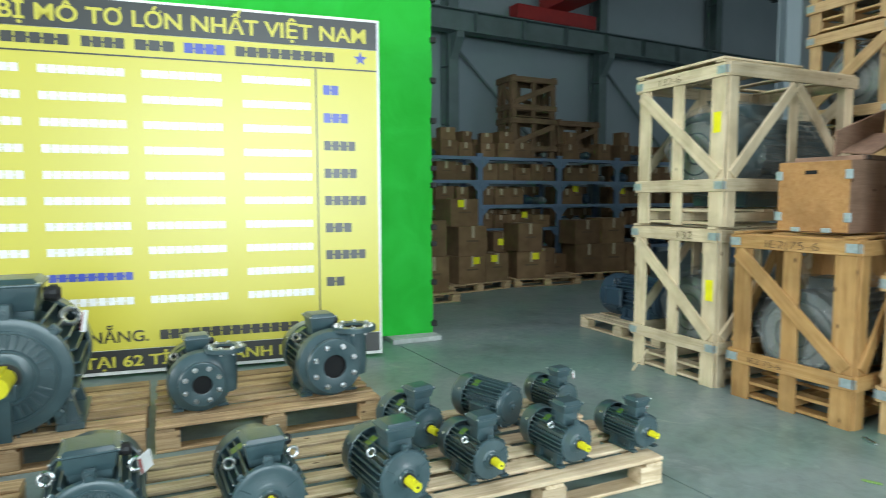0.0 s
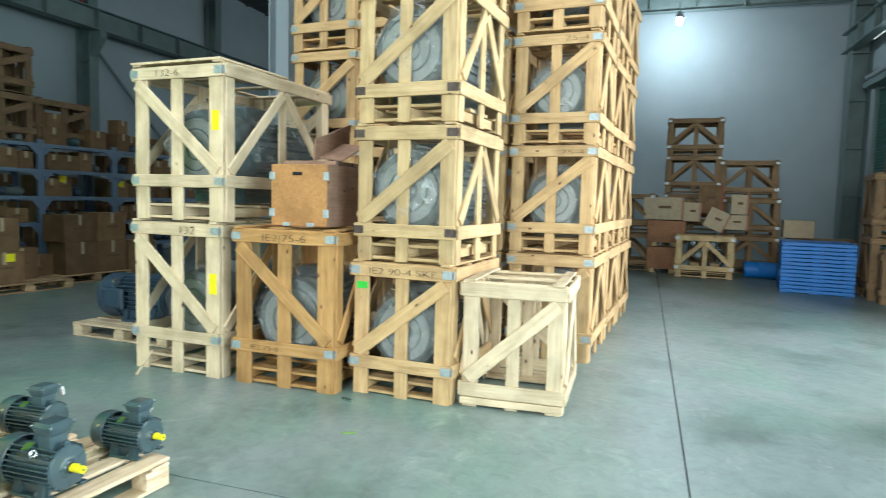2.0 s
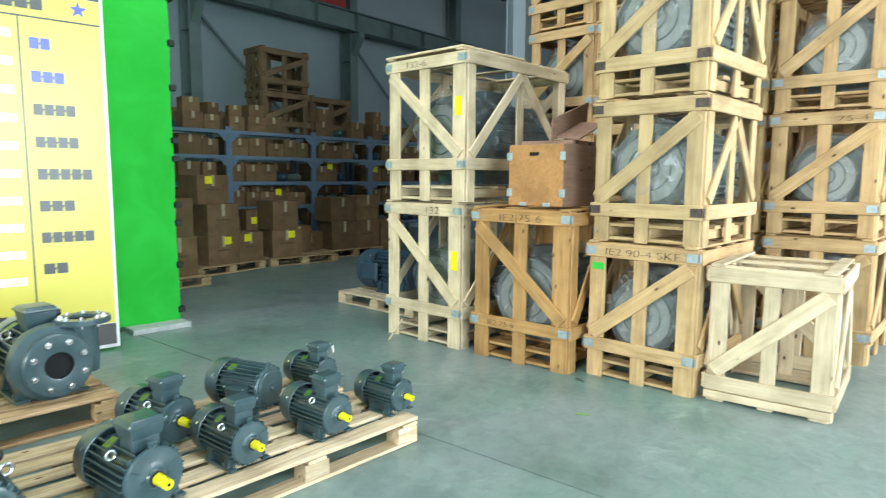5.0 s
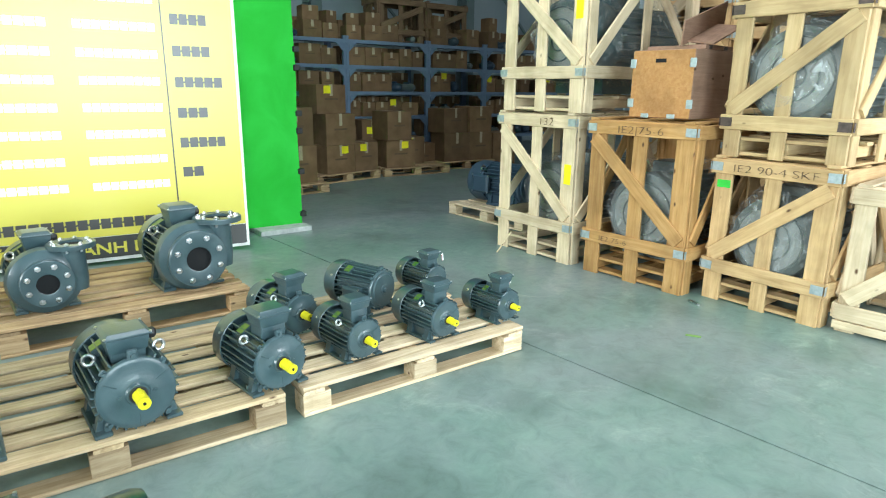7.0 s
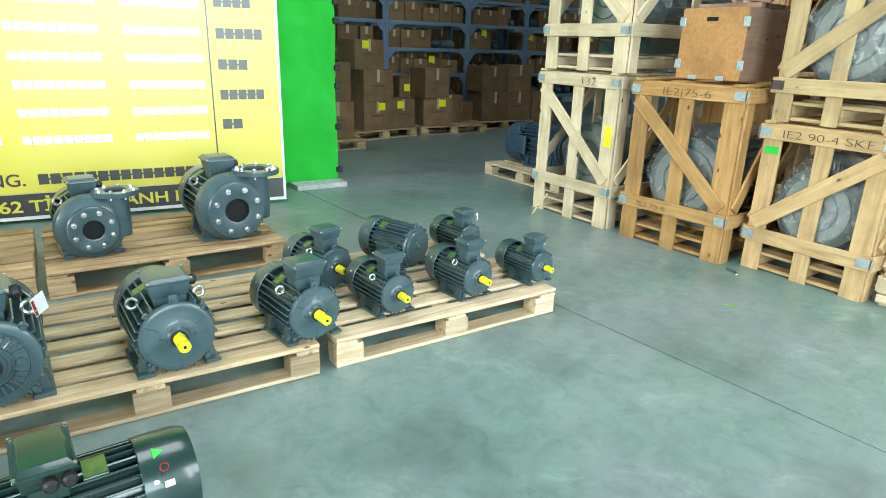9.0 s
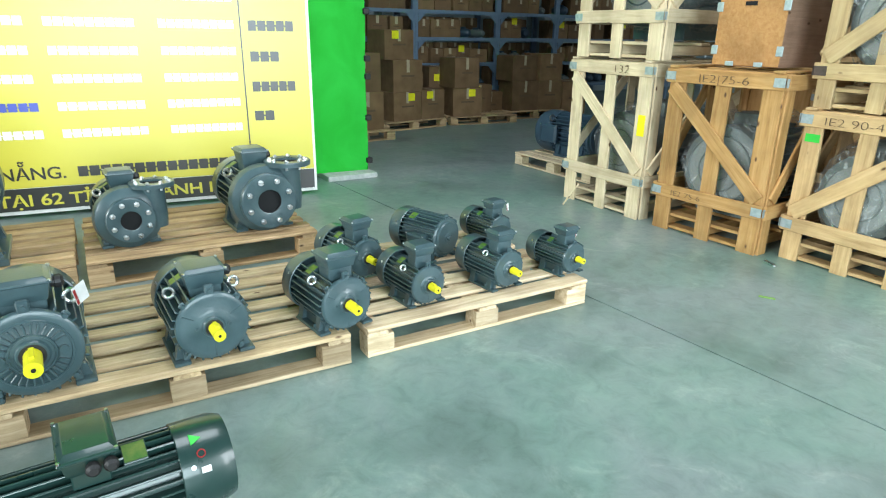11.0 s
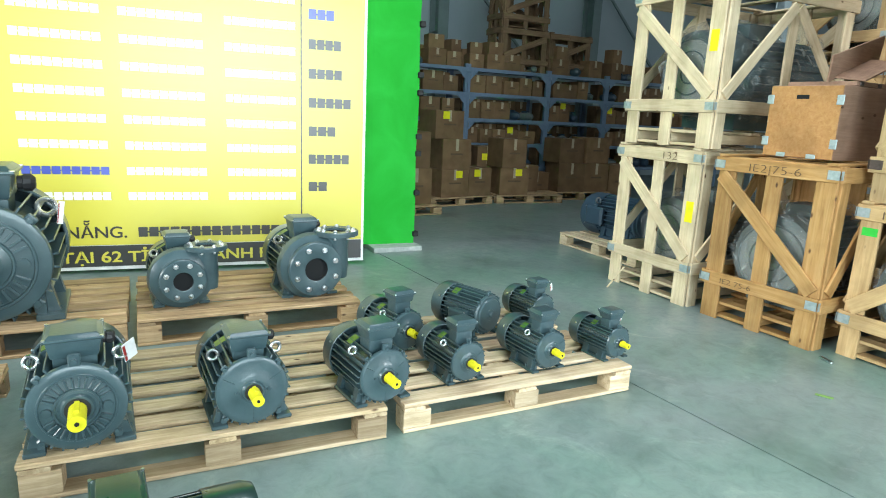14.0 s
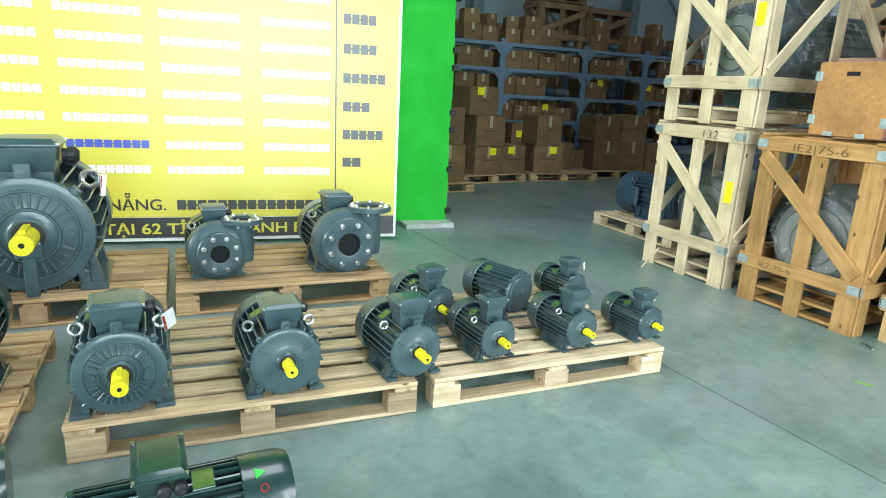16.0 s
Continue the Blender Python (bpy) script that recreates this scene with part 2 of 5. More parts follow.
PLY = wood("plywood", (0.36, 0.165, 0.05), (0.47, 0.235, 0.08), (0.55, 0.30, 0.12), (0.46, 0.34, 0.24))
PLYSIDE = wood("reddish_plywood", (0.22, 0.125, 0.085), (0.29, 0.17, 0.115), (0.36, 0.225, 0.16))
FLOOR = mat("painted_concrete", floor_build)
DARK = mat("joint_dark", plain((0.02, 0.022, 0.022)), 0.9)
WALL = mat("wall_paint", wall_build, 0.8)
STEEL_TEAL = speckled("grey_green_steel_paint", (0.11, 0.16, 0.16), (0.15, 0.21, 0.21), 3.0, 0.5)
ROOF = speckled("dark_roof_sheet", (0.035, 0.045, 0.05), (0.05, 0.06, 0.065), 2.0, 0.7)
SHUTTER = speckled("green_shutter_paint", (0.005, 0.072, 0.052), (0.008, 0.095, 0.070), 3.0, 0.6)
RED = speckled("red_paint", (0.30, 0.02, 0.02), (0.38, 0.03, 0.025), 4.0, 0.5)
MOTOR = speckled("blue_grey_motor_paint", (0.034, 0.066, 0.076), (0.052, 0.094, 0.105), 9.0, 0.36, 0.0, 0.25, 90.0, 0.3)
MOTOR_GREEN = speckled("deep_green_motor_paint", (0.012, 0.036, 0.032), (0.017, 0.045, 0.040), 9.0, 0.28, 0.0, 0.08, 120.0, 0.4)
MOTOR_FAR = speckled("blue_motor_paint", (0.026, 0.055, 0.085), (0.036, 0.07, 0.10), 9.0, 0.4)
MOTOR_PALE = speckled("pale_grey_motor_paint", (0.095, 0.122, 0.116), (0.15, 0.182, 0.174), 5.0, 0.4)
YELLOW = speckled("yellow_shaft_paint", (0.62, 0.58, 0.01), (0.72, 0.68, 0.02), 30.0, 0.42)
STEEL = speckled("zinc_steel", (0.55, 0.58, 0.60), (0.70, 0.72, 0.74), 40.0, 0.28, 1.0)
PLATE = speckled("galvanised_plate", (0.30, 0.38, 0.40), (0.46, 0.53, 0.55), 35.0, 0.5, 0.5)
PLATE_DARK = speckled("dark_strap_plate", (0.07, 0.055, 0.05), (0.13, 0.10, 0.09), 35.0, 0.5, 0.6)
RUBBER = mat("black_rubber", plain((0.012, 0.012, 0.013)), 0.55)
# near-black colour standing in for the shade inside holes and pipe mouths
HOLE = mat("dark_hollow", plain((0.006, 0.007, 0.008)), 0.9)
CARD = mat("cardboard", card_build, 0.8)
CARD_PALE = mat("pale_cardboard", plain((0.44, 0.36, 0.24)), 0.8)
STICKER = mat("yellow_sticker", plain((0.88, 0.80, 0.01)), 0.6)
STICKER_GREEN = mat("green_sticker", plain((0.03, 0.50, 0.05)), 0.5)
PAPER = mat("white_paper", plain((0.82, 0.84, 0.84)), 0.7)
INK = mat("black_ink", plain((0.02, 0.018, 0.016)), 0.7)
PENCIL = mat("marker_ink", plain((0.12, 0.075, 0.04)), 0.8)
WRAP = mat("clear_film", wrap_build)
CLOTH = mat("green_cloth", cloth_build, 0.75)
VINYL_Y = mat("yellow_vinyl", vinyl((0.62, 0.56, 0.045)), 0.30)
VINYL_W = mat("white_vinyl", plain((0.86, 0.88, 0.86)), 0.30)
VINYL_K = mat("black_vinyl", plain((0.012, 0.012, 0.012)), 0.30)
VINYL_B = mat("blue_vinyl", plain((0.03, 0.06, 0.42)), 0.30)
for m_ in (VINYL_Y, VINYL_W, VINYL_K, VINYL_B):
    m_.node_tree.nodes["Principled BSDF"].inputs["Specular IOR Level"].default_value = 0.9
    m_.node_tree.nodes["Principled BSDF"].inputs["Roughness"].default_value = 0.42
    m_.node_tree.nodes["Principled BSDF"].inputs["Coat Weight"].default_value = 0.9
    m_.node_tree.nodes["Principled BSDF"].inputs["Coat Roughness"].default_value = 0.33
BLUE = speckled("blue_plastic", (0.003, 0.15, 0.50), (0.006, 0.18, 0.58), 6.0, 0.5)
SHELF = speckled("blue_grey_shelf_paint", (0.11, 0.17, 0.25), (0.14, 0.21, 0.30), 6.0, 0.45)
GRILLE = mat("wire_grille", grille_build, 0.5, 0.3)
STONE = speckled("pale_stone", (0.40, 0.44, 0.42), (0.58, 0.60, 0.58), 18.0, 0.8, 0.0, 0.5, 60.0)
LEAF = mat("green_scrap", plain((0.20, 0.36, 0.10)), 0.6)
NAMEPLATE = speckled("green_gold_nameplate", (0.05, 0.16, 0.03), (0.16, 0.22, 0.05), 30.0, 0.3, 0.5)
LAMP = glow("lamp_glow", (0.9, 0.97, 1.0), 30.0)
DAY = glow("daylight_pane", (0.86, 0.95, 1.0), 6.0)

# ---- shaping helpers ----


def part(name, bm, material, parent=None, label="", smooth=False):
    me = bpy.data.meshes.new(name)
    bm.normal_update()
    bm.to_mesh(me)
    bm.free()
    me.materials.append(material)
    if smooth:
        for p in me.polygons:
            p.use_smooth = True
        me.set_sharp_from_angle(angle=radians(35))
    ob = new(name, me)
    if parent:
        ob.parent = parent
    if label:
        ob["label"] = label
    return ob


def box(bm, lo, hi, m=None, bevel=0.0):
    c = [(a + b) / 2 for a, b in zip(lo, hi)]
    s = [abs(b - a) for a, b in zip(lo, hi)]
    t = Matrix.Translation(c) @ Matrix.Diagonal((*s, 1))
    r = bmesh.ops.create_cube(bm, size=1.0, matrix=(m @ t) if m else t)
    if bevel:
        es = list({e for v in r["verts"] for e in v.link_edges})
        bmesh.ops.bevel(bm, geom=es, offset=bevel, segments=2 if bevel > 0.006 else 1, affect="EDGES", profile=0.6)
    return bm


def cyl(bm, r, h, m, seg=32, r2=None, caps=True):
    """A cylinder of height h from the origin of m along its z."""
    bmesh.ops.create_cone(bm, cap_ends=caps, segments=seg, radius1=r, radius2=r if r2 is None else r2, depth=h, matrix=m @ Matrix.Translation((0, 0, h / 2)))
    return bm


def lathe(bm, profile, m, seg=40):
    """A body of revolution round the z of m; profile: (radius, height) pairs."""
    rings = []
    for r, z in profile:
        rings.append([bm.verts.new(m @ Vector((r * math.cos(2 * math.pi * k / seg), r * math.sin(2 * math.pi * k / seg), z))) for k in range(seg)] if r > 1e-5 else [bm.verts.new(m @ Vector((0, 0, z)))])
    for a, c in zip(rings, rings[1:]):
        if len(a) == len(c) == 1:
            continue
        for k in range(seg):
            q = (k + 1) % seg
            if len(a) == 1:
                bm.faces.new((a[0], c[q], c[k]))
            elif len(c) == 1:
                bm.faces.new((a[k], a[q], c[0]))
            else:
                bm.faces.new((a[k], a[q], c[q], c[k]))
    bmesh.ops.recalc_face_normals(bm, faces=bm.faces)
    return bm


def torus(bm, R, r, m, seg=20, sub=8):
    rings = [[bm.verts.new(m @ Vector(((R + r * math.cos(b)) * math.cos(a), (R + r * math.cos(b)) * math.sin(a), r * math.sin(b))))
              for b in (2 * math.pi * j / sub for j in range(sub))] for a in (2 * math.pi * i / seg for i in range(seg))]
    for i in range(seg):
        for j in range(sub):
            bm.faces.new((rings[i][j], rings[(i + 1) % seg][j], rings[(i + 1) % seg][(j + 1) % sub], rings[i][(j + 1) % sub]))
    return bm


def prism(bm, outline, y0, y1):
    """A solid of the (x, z) outline, from y0 to y1."""
    a, b = [[bm.verts.new((x, y, z)) for x, z in outline] for y in (y0, y1)]
    fs = [bm.faces.new(a), bm.faces.new(b[::-1])]
    for k in range(len(a)):
        q = (k + 1) % len(a)
        fs.append(bm.faces.new((a[k], b[k], b[q], a[q])))
    bmesh.ops.recalc_face_normals(bm, faces=fs)
    return bm


def tapered(bm, hx0, hy0, z0, hx1, hy1, z1, cx, cy, m, bevel):
    """A block whose half sizes go from hx0, hy0 at z0 to hx1, hy1 at z1."""
    r = bmesh.ops.create_cube(bm, size=2.0)
    for v in r["verts"]:
        up = v.co.z > 0
        v.co = m @ Vector((cx + v.co.x * (hx1 if up else hx0), cy + v.co.y * (hy1 if up else hy0), z1 if up else z0))
    es = list({e for v in r["verts"] for e in v.link_edges})
    bmesh.ops.bevel(bm, geom=es, offset=bevel, segments=2, affect="EDGES", profile=0.6)
    return bm


def empty(name, m, label, category, group=""):
    ob = new(name)
    ob.empty_display_size = 0.1
    ob.matrix_world = m
    return tagged(ob, label, category, group)


FRONT = Matrix.Rotation(radians(90), 4, "X")      # z of the shape turned to -y

plank_meshes = {}


def plank(parent, a, c, width, thick, face, material, name="plank"):
    """A board from a to c, its broad side turned to face; meshes of one size are shared."""
    a, c, face = Vector(a), Vector(c), Vector(face).normalized()
    x = (c - a).normalized()
    face = (face - x * face.dot(x)).normalized()
    y = face.cross(x)
    key = (round((c - a).length, 3), round(width, 3), round(thick, 3), material.name)
    me = plank_meshes.get(key)
    if not me:
        bm = bmesh.new()
        hl, hw, ht, e = (c - a).length / 2, width / 2, thick / 2, min(0.004, thick / 4)
        wob = random.Random(repr(key))
        ring = []
        for k in (-1, -0.34, 0.3, 1):
            d, g = wob.uniform(-0.0025, 0.0025), wob.uniform(-0.0015, 0.0015)
            ring.append([bm.verts.new((hl * k, sy * (hw - ey) + d, sz * (ht - ez) + g)) for sy, sz, ey, ez in
                         ((-1, -1, e, 0), (1, -1, e, 0), (1, -1, 0, e), (1, 1, 0, e), (1, 1, e, 0), (-1, 1, e, 0), (-1, 1, 0, e), (-1, -1, 0, e))])
        for p, q in zip(ring, ring[1:]):
            for k in range(8):
                bm.faces.new((p[k], p[(k + 1) % 8], q[(k + 1) % 8], q[k]))
        bm.faces.new(ring[0][::-1])
        bm.faces.new(ring[-1])
        bmesh.ops.recalc_face_normals(bm, faces=bm.faces)
        me = bpy.data.meshes.new(name)
        bm.to_mesh(me)
        bm.free()
        me.materials.append(material)
        plank_meshes[key] = me
    ob = new(name, me)
    ob.parent = parent
    ob.matrix_basis = Matrix.Translation((a + c) / 2) @ Matrix((x, y, face)).transposed().to_4x4()
    return ob

# ---- the hall ----


def setting(name, bm, material, label, category, smooth=False):
    return tagged(part(name, bm, material, None, "", smooth), label, category, "", "structure")


def hall_box(u0, v0, z0, u1, v1, z1, bm=None):
    return box(bm or bmesh.new(), (u0, v0, z0), (u1, v1, z1), HALL)


U0, U1, V0, V1, TOP = -10.5, 19.0, -5.4, 11.7, 7.2
floor_base = setting("floor", hall_box(U0, V0, -0.30, U1, V1, -0.015), DARK, "grey-green painted concrete floor with cut joints", "floor")
JU, JV, G, GU = 2.49, -0.45, 0.0045, 0.0045
for u0, v0, u1, v1 in ((U0, V0, JU - GU, JV - G), (JU + GU, V0, U1, JV - G), (U0, JV + G, JU - GU, V1), (JU + GU, JV + G, U1, V1)):
    bm = box(bmesh.new(), (u0, v0, -0.012), (u1, v1, 0), HALL)
    slab = part("slab", bm, FLOOR, floor_base)

wall_far = setting("wall_far", hall_box(U1, V0, 0, U1 + 0.25, V1, TOP), WALL, "bluish white painted wall at the aisle's end", "wall")
wall_left = setting("wall_left", hall_box(U0, V1, 0, U1 + 0.25, V1 + 0.25, TOP), WALL, "bluish white painted wall behind the shelves", "wall")
# the long wall with its gates: an open one beside the motors, a shut one further down
bm = bmesh.new()
# the 0.85 m sill is added to keep low light from under the pallets
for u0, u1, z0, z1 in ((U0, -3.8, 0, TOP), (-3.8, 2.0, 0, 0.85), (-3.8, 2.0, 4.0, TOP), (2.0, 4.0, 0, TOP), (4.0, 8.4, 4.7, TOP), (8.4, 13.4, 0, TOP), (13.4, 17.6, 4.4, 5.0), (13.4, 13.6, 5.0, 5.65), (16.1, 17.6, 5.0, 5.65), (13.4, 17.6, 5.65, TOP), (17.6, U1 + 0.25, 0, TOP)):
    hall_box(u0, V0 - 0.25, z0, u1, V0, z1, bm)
wall_right = setting("wall_right", bm, WALL, "bluish white painted wall with gate openings, one on an added sill", "wall")
bm = bmesh.new()
# made-up high opening; the wall below it blocks low light
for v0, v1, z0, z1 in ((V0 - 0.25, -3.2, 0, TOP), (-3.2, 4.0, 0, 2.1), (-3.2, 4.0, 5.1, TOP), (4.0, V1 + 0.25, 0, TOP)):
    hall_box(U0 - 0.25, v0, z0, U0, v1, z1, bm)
wall_rear = setting("wall_rear", bm, WALL, "unseen bluish white wall, high opening for an added lamp", "wall")
bm = bmesh.new()
# the gap is cut out of view for the added roof lamp
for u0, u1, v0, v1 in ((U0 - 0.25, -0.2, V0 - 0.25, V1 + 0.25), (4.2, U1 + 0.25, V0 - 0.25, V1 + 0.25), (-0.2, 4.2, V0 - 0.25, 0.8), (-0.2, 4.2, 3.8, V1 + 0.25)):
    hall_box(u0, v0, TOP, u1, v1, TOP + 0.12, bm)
for k in range(30):
    if not -0.4 < U0 + 1.0 * k < 4.2:
        hall_box(U0 + 1.0 * k, V0, TOP - 0.05, U0 + 1.0 * k + 0.08, V1, TOP + 0.02, bm)
setting("ceiling", bm, ROOF, "dark sheet roof on purlins", "ceiling")
# wide ground outside the gates
bm = box(bmesh.new(), (-120, -120, -0.5), (120, 120, -0.32))
setting("ground", bm, mat("yard_concrete", plain((0.33, 0.33, 0.31)), 0.9), "pale concrete yard outside", "ground")


def i_beam(name, a, c, depth, width, label, category, material=STEEL_TEAL, z_up=True):
    """A rolled section between two places of the hall, with web stiffeners."""
    th = empty(name, Matrix(), label, category)
    th["kind"] = "structure"
    d = (Vector(c) - Vector(a))
    ln = d.length
    x = d.normalized()
    zz = Vector((0, 0, 1)) if abs(x.z) < 0.5 else Vector((HALL @ Vector((0, 1, 0))))
    y = zz.cross(x)
    m = Matrix.Translation(a) @ Matrix((x, y, zz)).transposed().to_4x4()
    part("flange", box(bmesh.new(), (0, -width / 2, depth / 2 - 0.02), (ln, width / 2, depth / 2), m), material, th)
    part("flange", box(bmesh.new(), (0, -width / 2, -depth / 2), (ln, width / 2, -depth / 2 + 0.02), m), material, th)
    part("web", box(bmesh.new(), (0, -0.008, -depth / 2 + 0.02), (ln, 0.008, depth / 2 - 0.02), m), material, th)
    k = 0.6
    while k < ln - 0.3:
        part("stiffener", box(bmesh.new(), (k, -width / 2 + 0.01, -depth / 2 + 0.02), (k + 0.012, width / 2 - 0.01, depth / 2 - 0.02), m), material, th)
        k += 1.2
    return th


i_beam("crane_beam", hall(U0, 11.15, 5.06), hall(U1, 11.15, 5.06), 0.44, 0.28, "grey-green steel crane runway beam on brackets", "beam")
i_beam("crane_beam", hall(U0, -4.95, 5.75), hall(U1, -4.95, 5.75), 0.5, 0.28, "grey-green steel crane runway beam on brackets", "beam")
for u in (2.35, 6.5, 10.6, 14.7, 18.75):
    i_beam("column", hall(u, 11.45, 0), hall(u, 11.45, TOP), 0.35, 0.24, "grey-green steel wall column", "column")
for u in (5.6, 12.8, 18.6):
    i_beam("column", hall(u, -5.15, 0), hall(u, -5.15, TOP), 0.45, 0.4, "grey-green steel wall column", "column")
for u in (2.35, 6.5, 10.6, 14.7):
    bm = bmesh.new()
    vs = [bm.verts.new(HALL @ Vector((u + du, v, z))) for du in (-0.09, 0.09) for v, z in ((11.28, 4.83), (11.0, 4.83), (11.0, 4.71), (11.28, 4.31))]
    bm.faces.new(vs[:4]), bm.faces.new(vs[4:][::-1])
    for k in range(4):
        bm.faces.new((vs[k], vs[k + 4], vs[(k + 1) % 4 + 4], vs[(k + 1) % 4]))
    bmesh.ops.recalc_face_normals(bm, faces=bm.faces)
    setting("bracket", bm, STEEL_TEAL, "grey-green steel bracket under the crane beam", "bracket")
for u in (6.5, 10.6, 14.7):
    bm = bmesh.new()
    box(bm, (0, -0.025, -0.025), ((Vector((4.6, 0, -4.2))).length, 0.025, 0.025), Matrix.Translation(hall(u + 0.2, 11.5, 4.6)) @ Matrix.Rotation(TH, 4, "Z") @ Matrix.Rotation(radians(42.4), 4, "Y"))
    setting("brace", bm, STEEL_TEAL, "thin diagonal steel wall brace", "brace")
i_beam("roof_beam", hall(18.6, V0, 6.95), hall(18.6, V1, 6.95), 0.4, 0.2, "grey-green steel roof beam", "beam")
i_beam("roof_beam", hall(10.0, V0, 6.95), hall(10.0, V1, 6.95), 0.4, 0.2, "grey-green steel roof beam", "beam")
# the overhead crane's red bridge
crane = empty("overhead_crane", Matrix(), "red overhead crane bridge below the dark roof", "crane")
part("bridge", hall_box(8.7, 6.0, 5.59, 9.3, 11.3, 6.22), RED, crane)
part("end_carriage", hall_box(7.9, 11.0, 5.29, 10.1, 11.3, 5.58), RED, crane)
bm = hall_box(11.0, -5.02, 6.005, 18.8, -4.98, 6.06)
for k in range(7):
    hall_box(11.2 + k * 1.2, -5.06, 6.003, 11.3 + k * 1.2, -4.90, 6.10, bm)
setting("crane_rail", bm, RED, "red painted crane power rail", "rail")

# shut roller door with its ribs
shut = empty("door_1", Matrix(), "shut green roller shutter door in the long wall", "door")
shut["kind"] = "structure"
for k in range(58):
    z = 0.02 + k * 0.075
    part("slat", box(bmesh.new(), (13.4, V0 + 0.02, z), (17.6, V0 + 0.05, z + 0.062), HALL, 0.008), SHUTTER, shut)
part("guide", hall_box(13.30, V0 + 0.003, 0, 13.40, V0 + 0.12, 4.4), STEEL_TEAL, shut)
part("guide", hall_box(17.60, V0 + 0.003, 0, 17.70, V0 + 0.12, 4.4), STEEL_TEAL, shut)
part("housing", hall_box(13.2, V0 + 0.003, 4.4, 17.8, V0 + 0.35, 4.55), STEEL_TEAL, shut)
part("barrel", cyl(bmesh.new(), 0.06, 4.5, Matrix.Translation(hall(13.25, V0 + 0.28, 4.66)) @ HALL @ Matrix.Rotation(radians(90), 4, "Y"), 20), STEEL, shut, "", True)
# louvred window above it
louv = empty("window_1", Matrix(), "bright louvred window strip over the shutter", "window")
louv["kind"] = "structure"
part("window_frame", hall_box(13.6, V0 - 0.03, 4.98, 16.1, V0 + 0.004, 5.03), STEEL_TEAL, louv)
part("window_frame", hall_box(14.82, V0 - 0.03, 5.03, 14.88, V0 + 0.004, 5.62), STEEL_TEAL, louv)
part("window_frame", hall_box(13.6, V0 - 0.03, 5.62, 16.1, V0 + 0.004, 5.65), STEEL_TEAL, louv)
for k in range(6):
    part("slat", box(bmesh.new(), (13.6, -0.05, -0.004), (16.1, 0.05, 0.004), HALL @ Matrix.Translation((0, V0 - 0.08, 5.08 + k * 0.1)) @ Matrix.Rotation(radians(35), 4, "X")), PAPER, louv)
part("pane", hall_box(13.6, V0 - 0.20, 5.0, 16.1, V0 - 0.19, 5.65), DAY, louv)
# white band made to glow; what it really is stays unknown
glow_band = empty("window_2", Matrix(), "long narrow glowing white strip below the crane beam", "window")
glow_band["kind"] = "structure"
part("pane", hall_box(13.0, V0 + 0.004, 5.70, 18.9, V0 + 0.02, 5.80), glow("strip_pane", (0.9, 0.97, 1.0), 1.6), glow_band)
part("window_frame", hall_box(13.0, V0 + 0.004, 5.66, 18.9, V0 + 0.05, 5.70), STEEL_TEAL, glow_band)
# bay lamp near the end wall
lamp = empty("bay_lamp", Matrix.Translation(hall(17.5, -0.75, 6.25)), "lit round bay lamp hung near the far wall", "lamp")
part("shade", lathe(bmesh.new(), [(0.04, 0.2), (0.06, 0.16), (0.11, 0.04), (0.115, 0.03), (0.10, 0.04), (0.05, 0.14)], Matrix(), 28), STEEL, lamp, "", True)
part("bulb", lathe(bmesh.new(), [(0, -0.17), (0.06, -0.14), (0.085, -0.06), (0.05, 0.10), (0, 0.13)], Matrix(), 20), LAMP, lamp, "", True)
part("rod", cyl(bmesh.new(), 0.012, 0.7, Matrix.Translation((0, 0, 0.24)), 10), STEEL, lamp)

# pale steel column among the crates
i_beam("column", (7.0, 5.15, 0), (7.0, 5.15, TOP), 0.3, 0.3, "pale grey-blue steel column behind the crates", "column", WALL)

# ---- backdrop cloth and banner ----
s0, s1 = Vector((1.745, 5.22, 0)), Vector((-3.2, 5.70, 0))
along = (s0 - s1).normalized()
outw = Vector((along.y, -along.x, 0))                 # towards the motors
BAN = Matrix.Translation(s0) @ Matrix((along, -outw, Vector((0, 0, 1)))).transposed().to_4x4()   # x to the right from the right edge, -y out, z up


def flat(x0, x1, z0, z1, y):
    return box(bmesh.new(), (x0, y - 0.002, z0), (x1, y, z1))


banner = empty("banner", BAN, "yellow vinyl banner with black bands and white lettering rows", "banner")
W = (s0 - s1).length
bm = bmesh.new()
nx, nz = 40, 24
grid = [[bm.verts.new((-W + W * i / nx, 0.006 * math.sin(i * 0.8) * math.sin(0.35 * k), 0.03 + 2.97 * k / nz)) for k in range(nz + 1)] for i in range(nx + 1)]
for i in range(nx):
    for k in range(nz):
        bm.faces.new((grid[i][k], grid[i + 1][k], grid[i + 1][k + 1], grid[i][k + 1]))
sheet = part("backing", bm, VINYL_W, banner, "white vinyl border", True)
bmesh_y = flat(-W + 0.03, -0.025, 0.235, 2.735, -0.010)
part("field", bmesh_y, VINYL_Y, banner, "glossy yellow field")
part("band", flat(-W + 0.03, -0.025, 2.74, 2.975, -0.010), VINYL_K, banner, "black heading band")
part("band", flat(-W + 0.03, -0.025, 0.06, 0.23, -0.010), VINYL_K, banner, "black bottom band")
part("rule", flat(-W + 0.03, -0.025, 2.552, 2.564, -0.014), VINYL_K, banner)
part("rule", flat(-0.562, -0.552, 0.42, 2.552, -0.014), VINYL_K, banner)


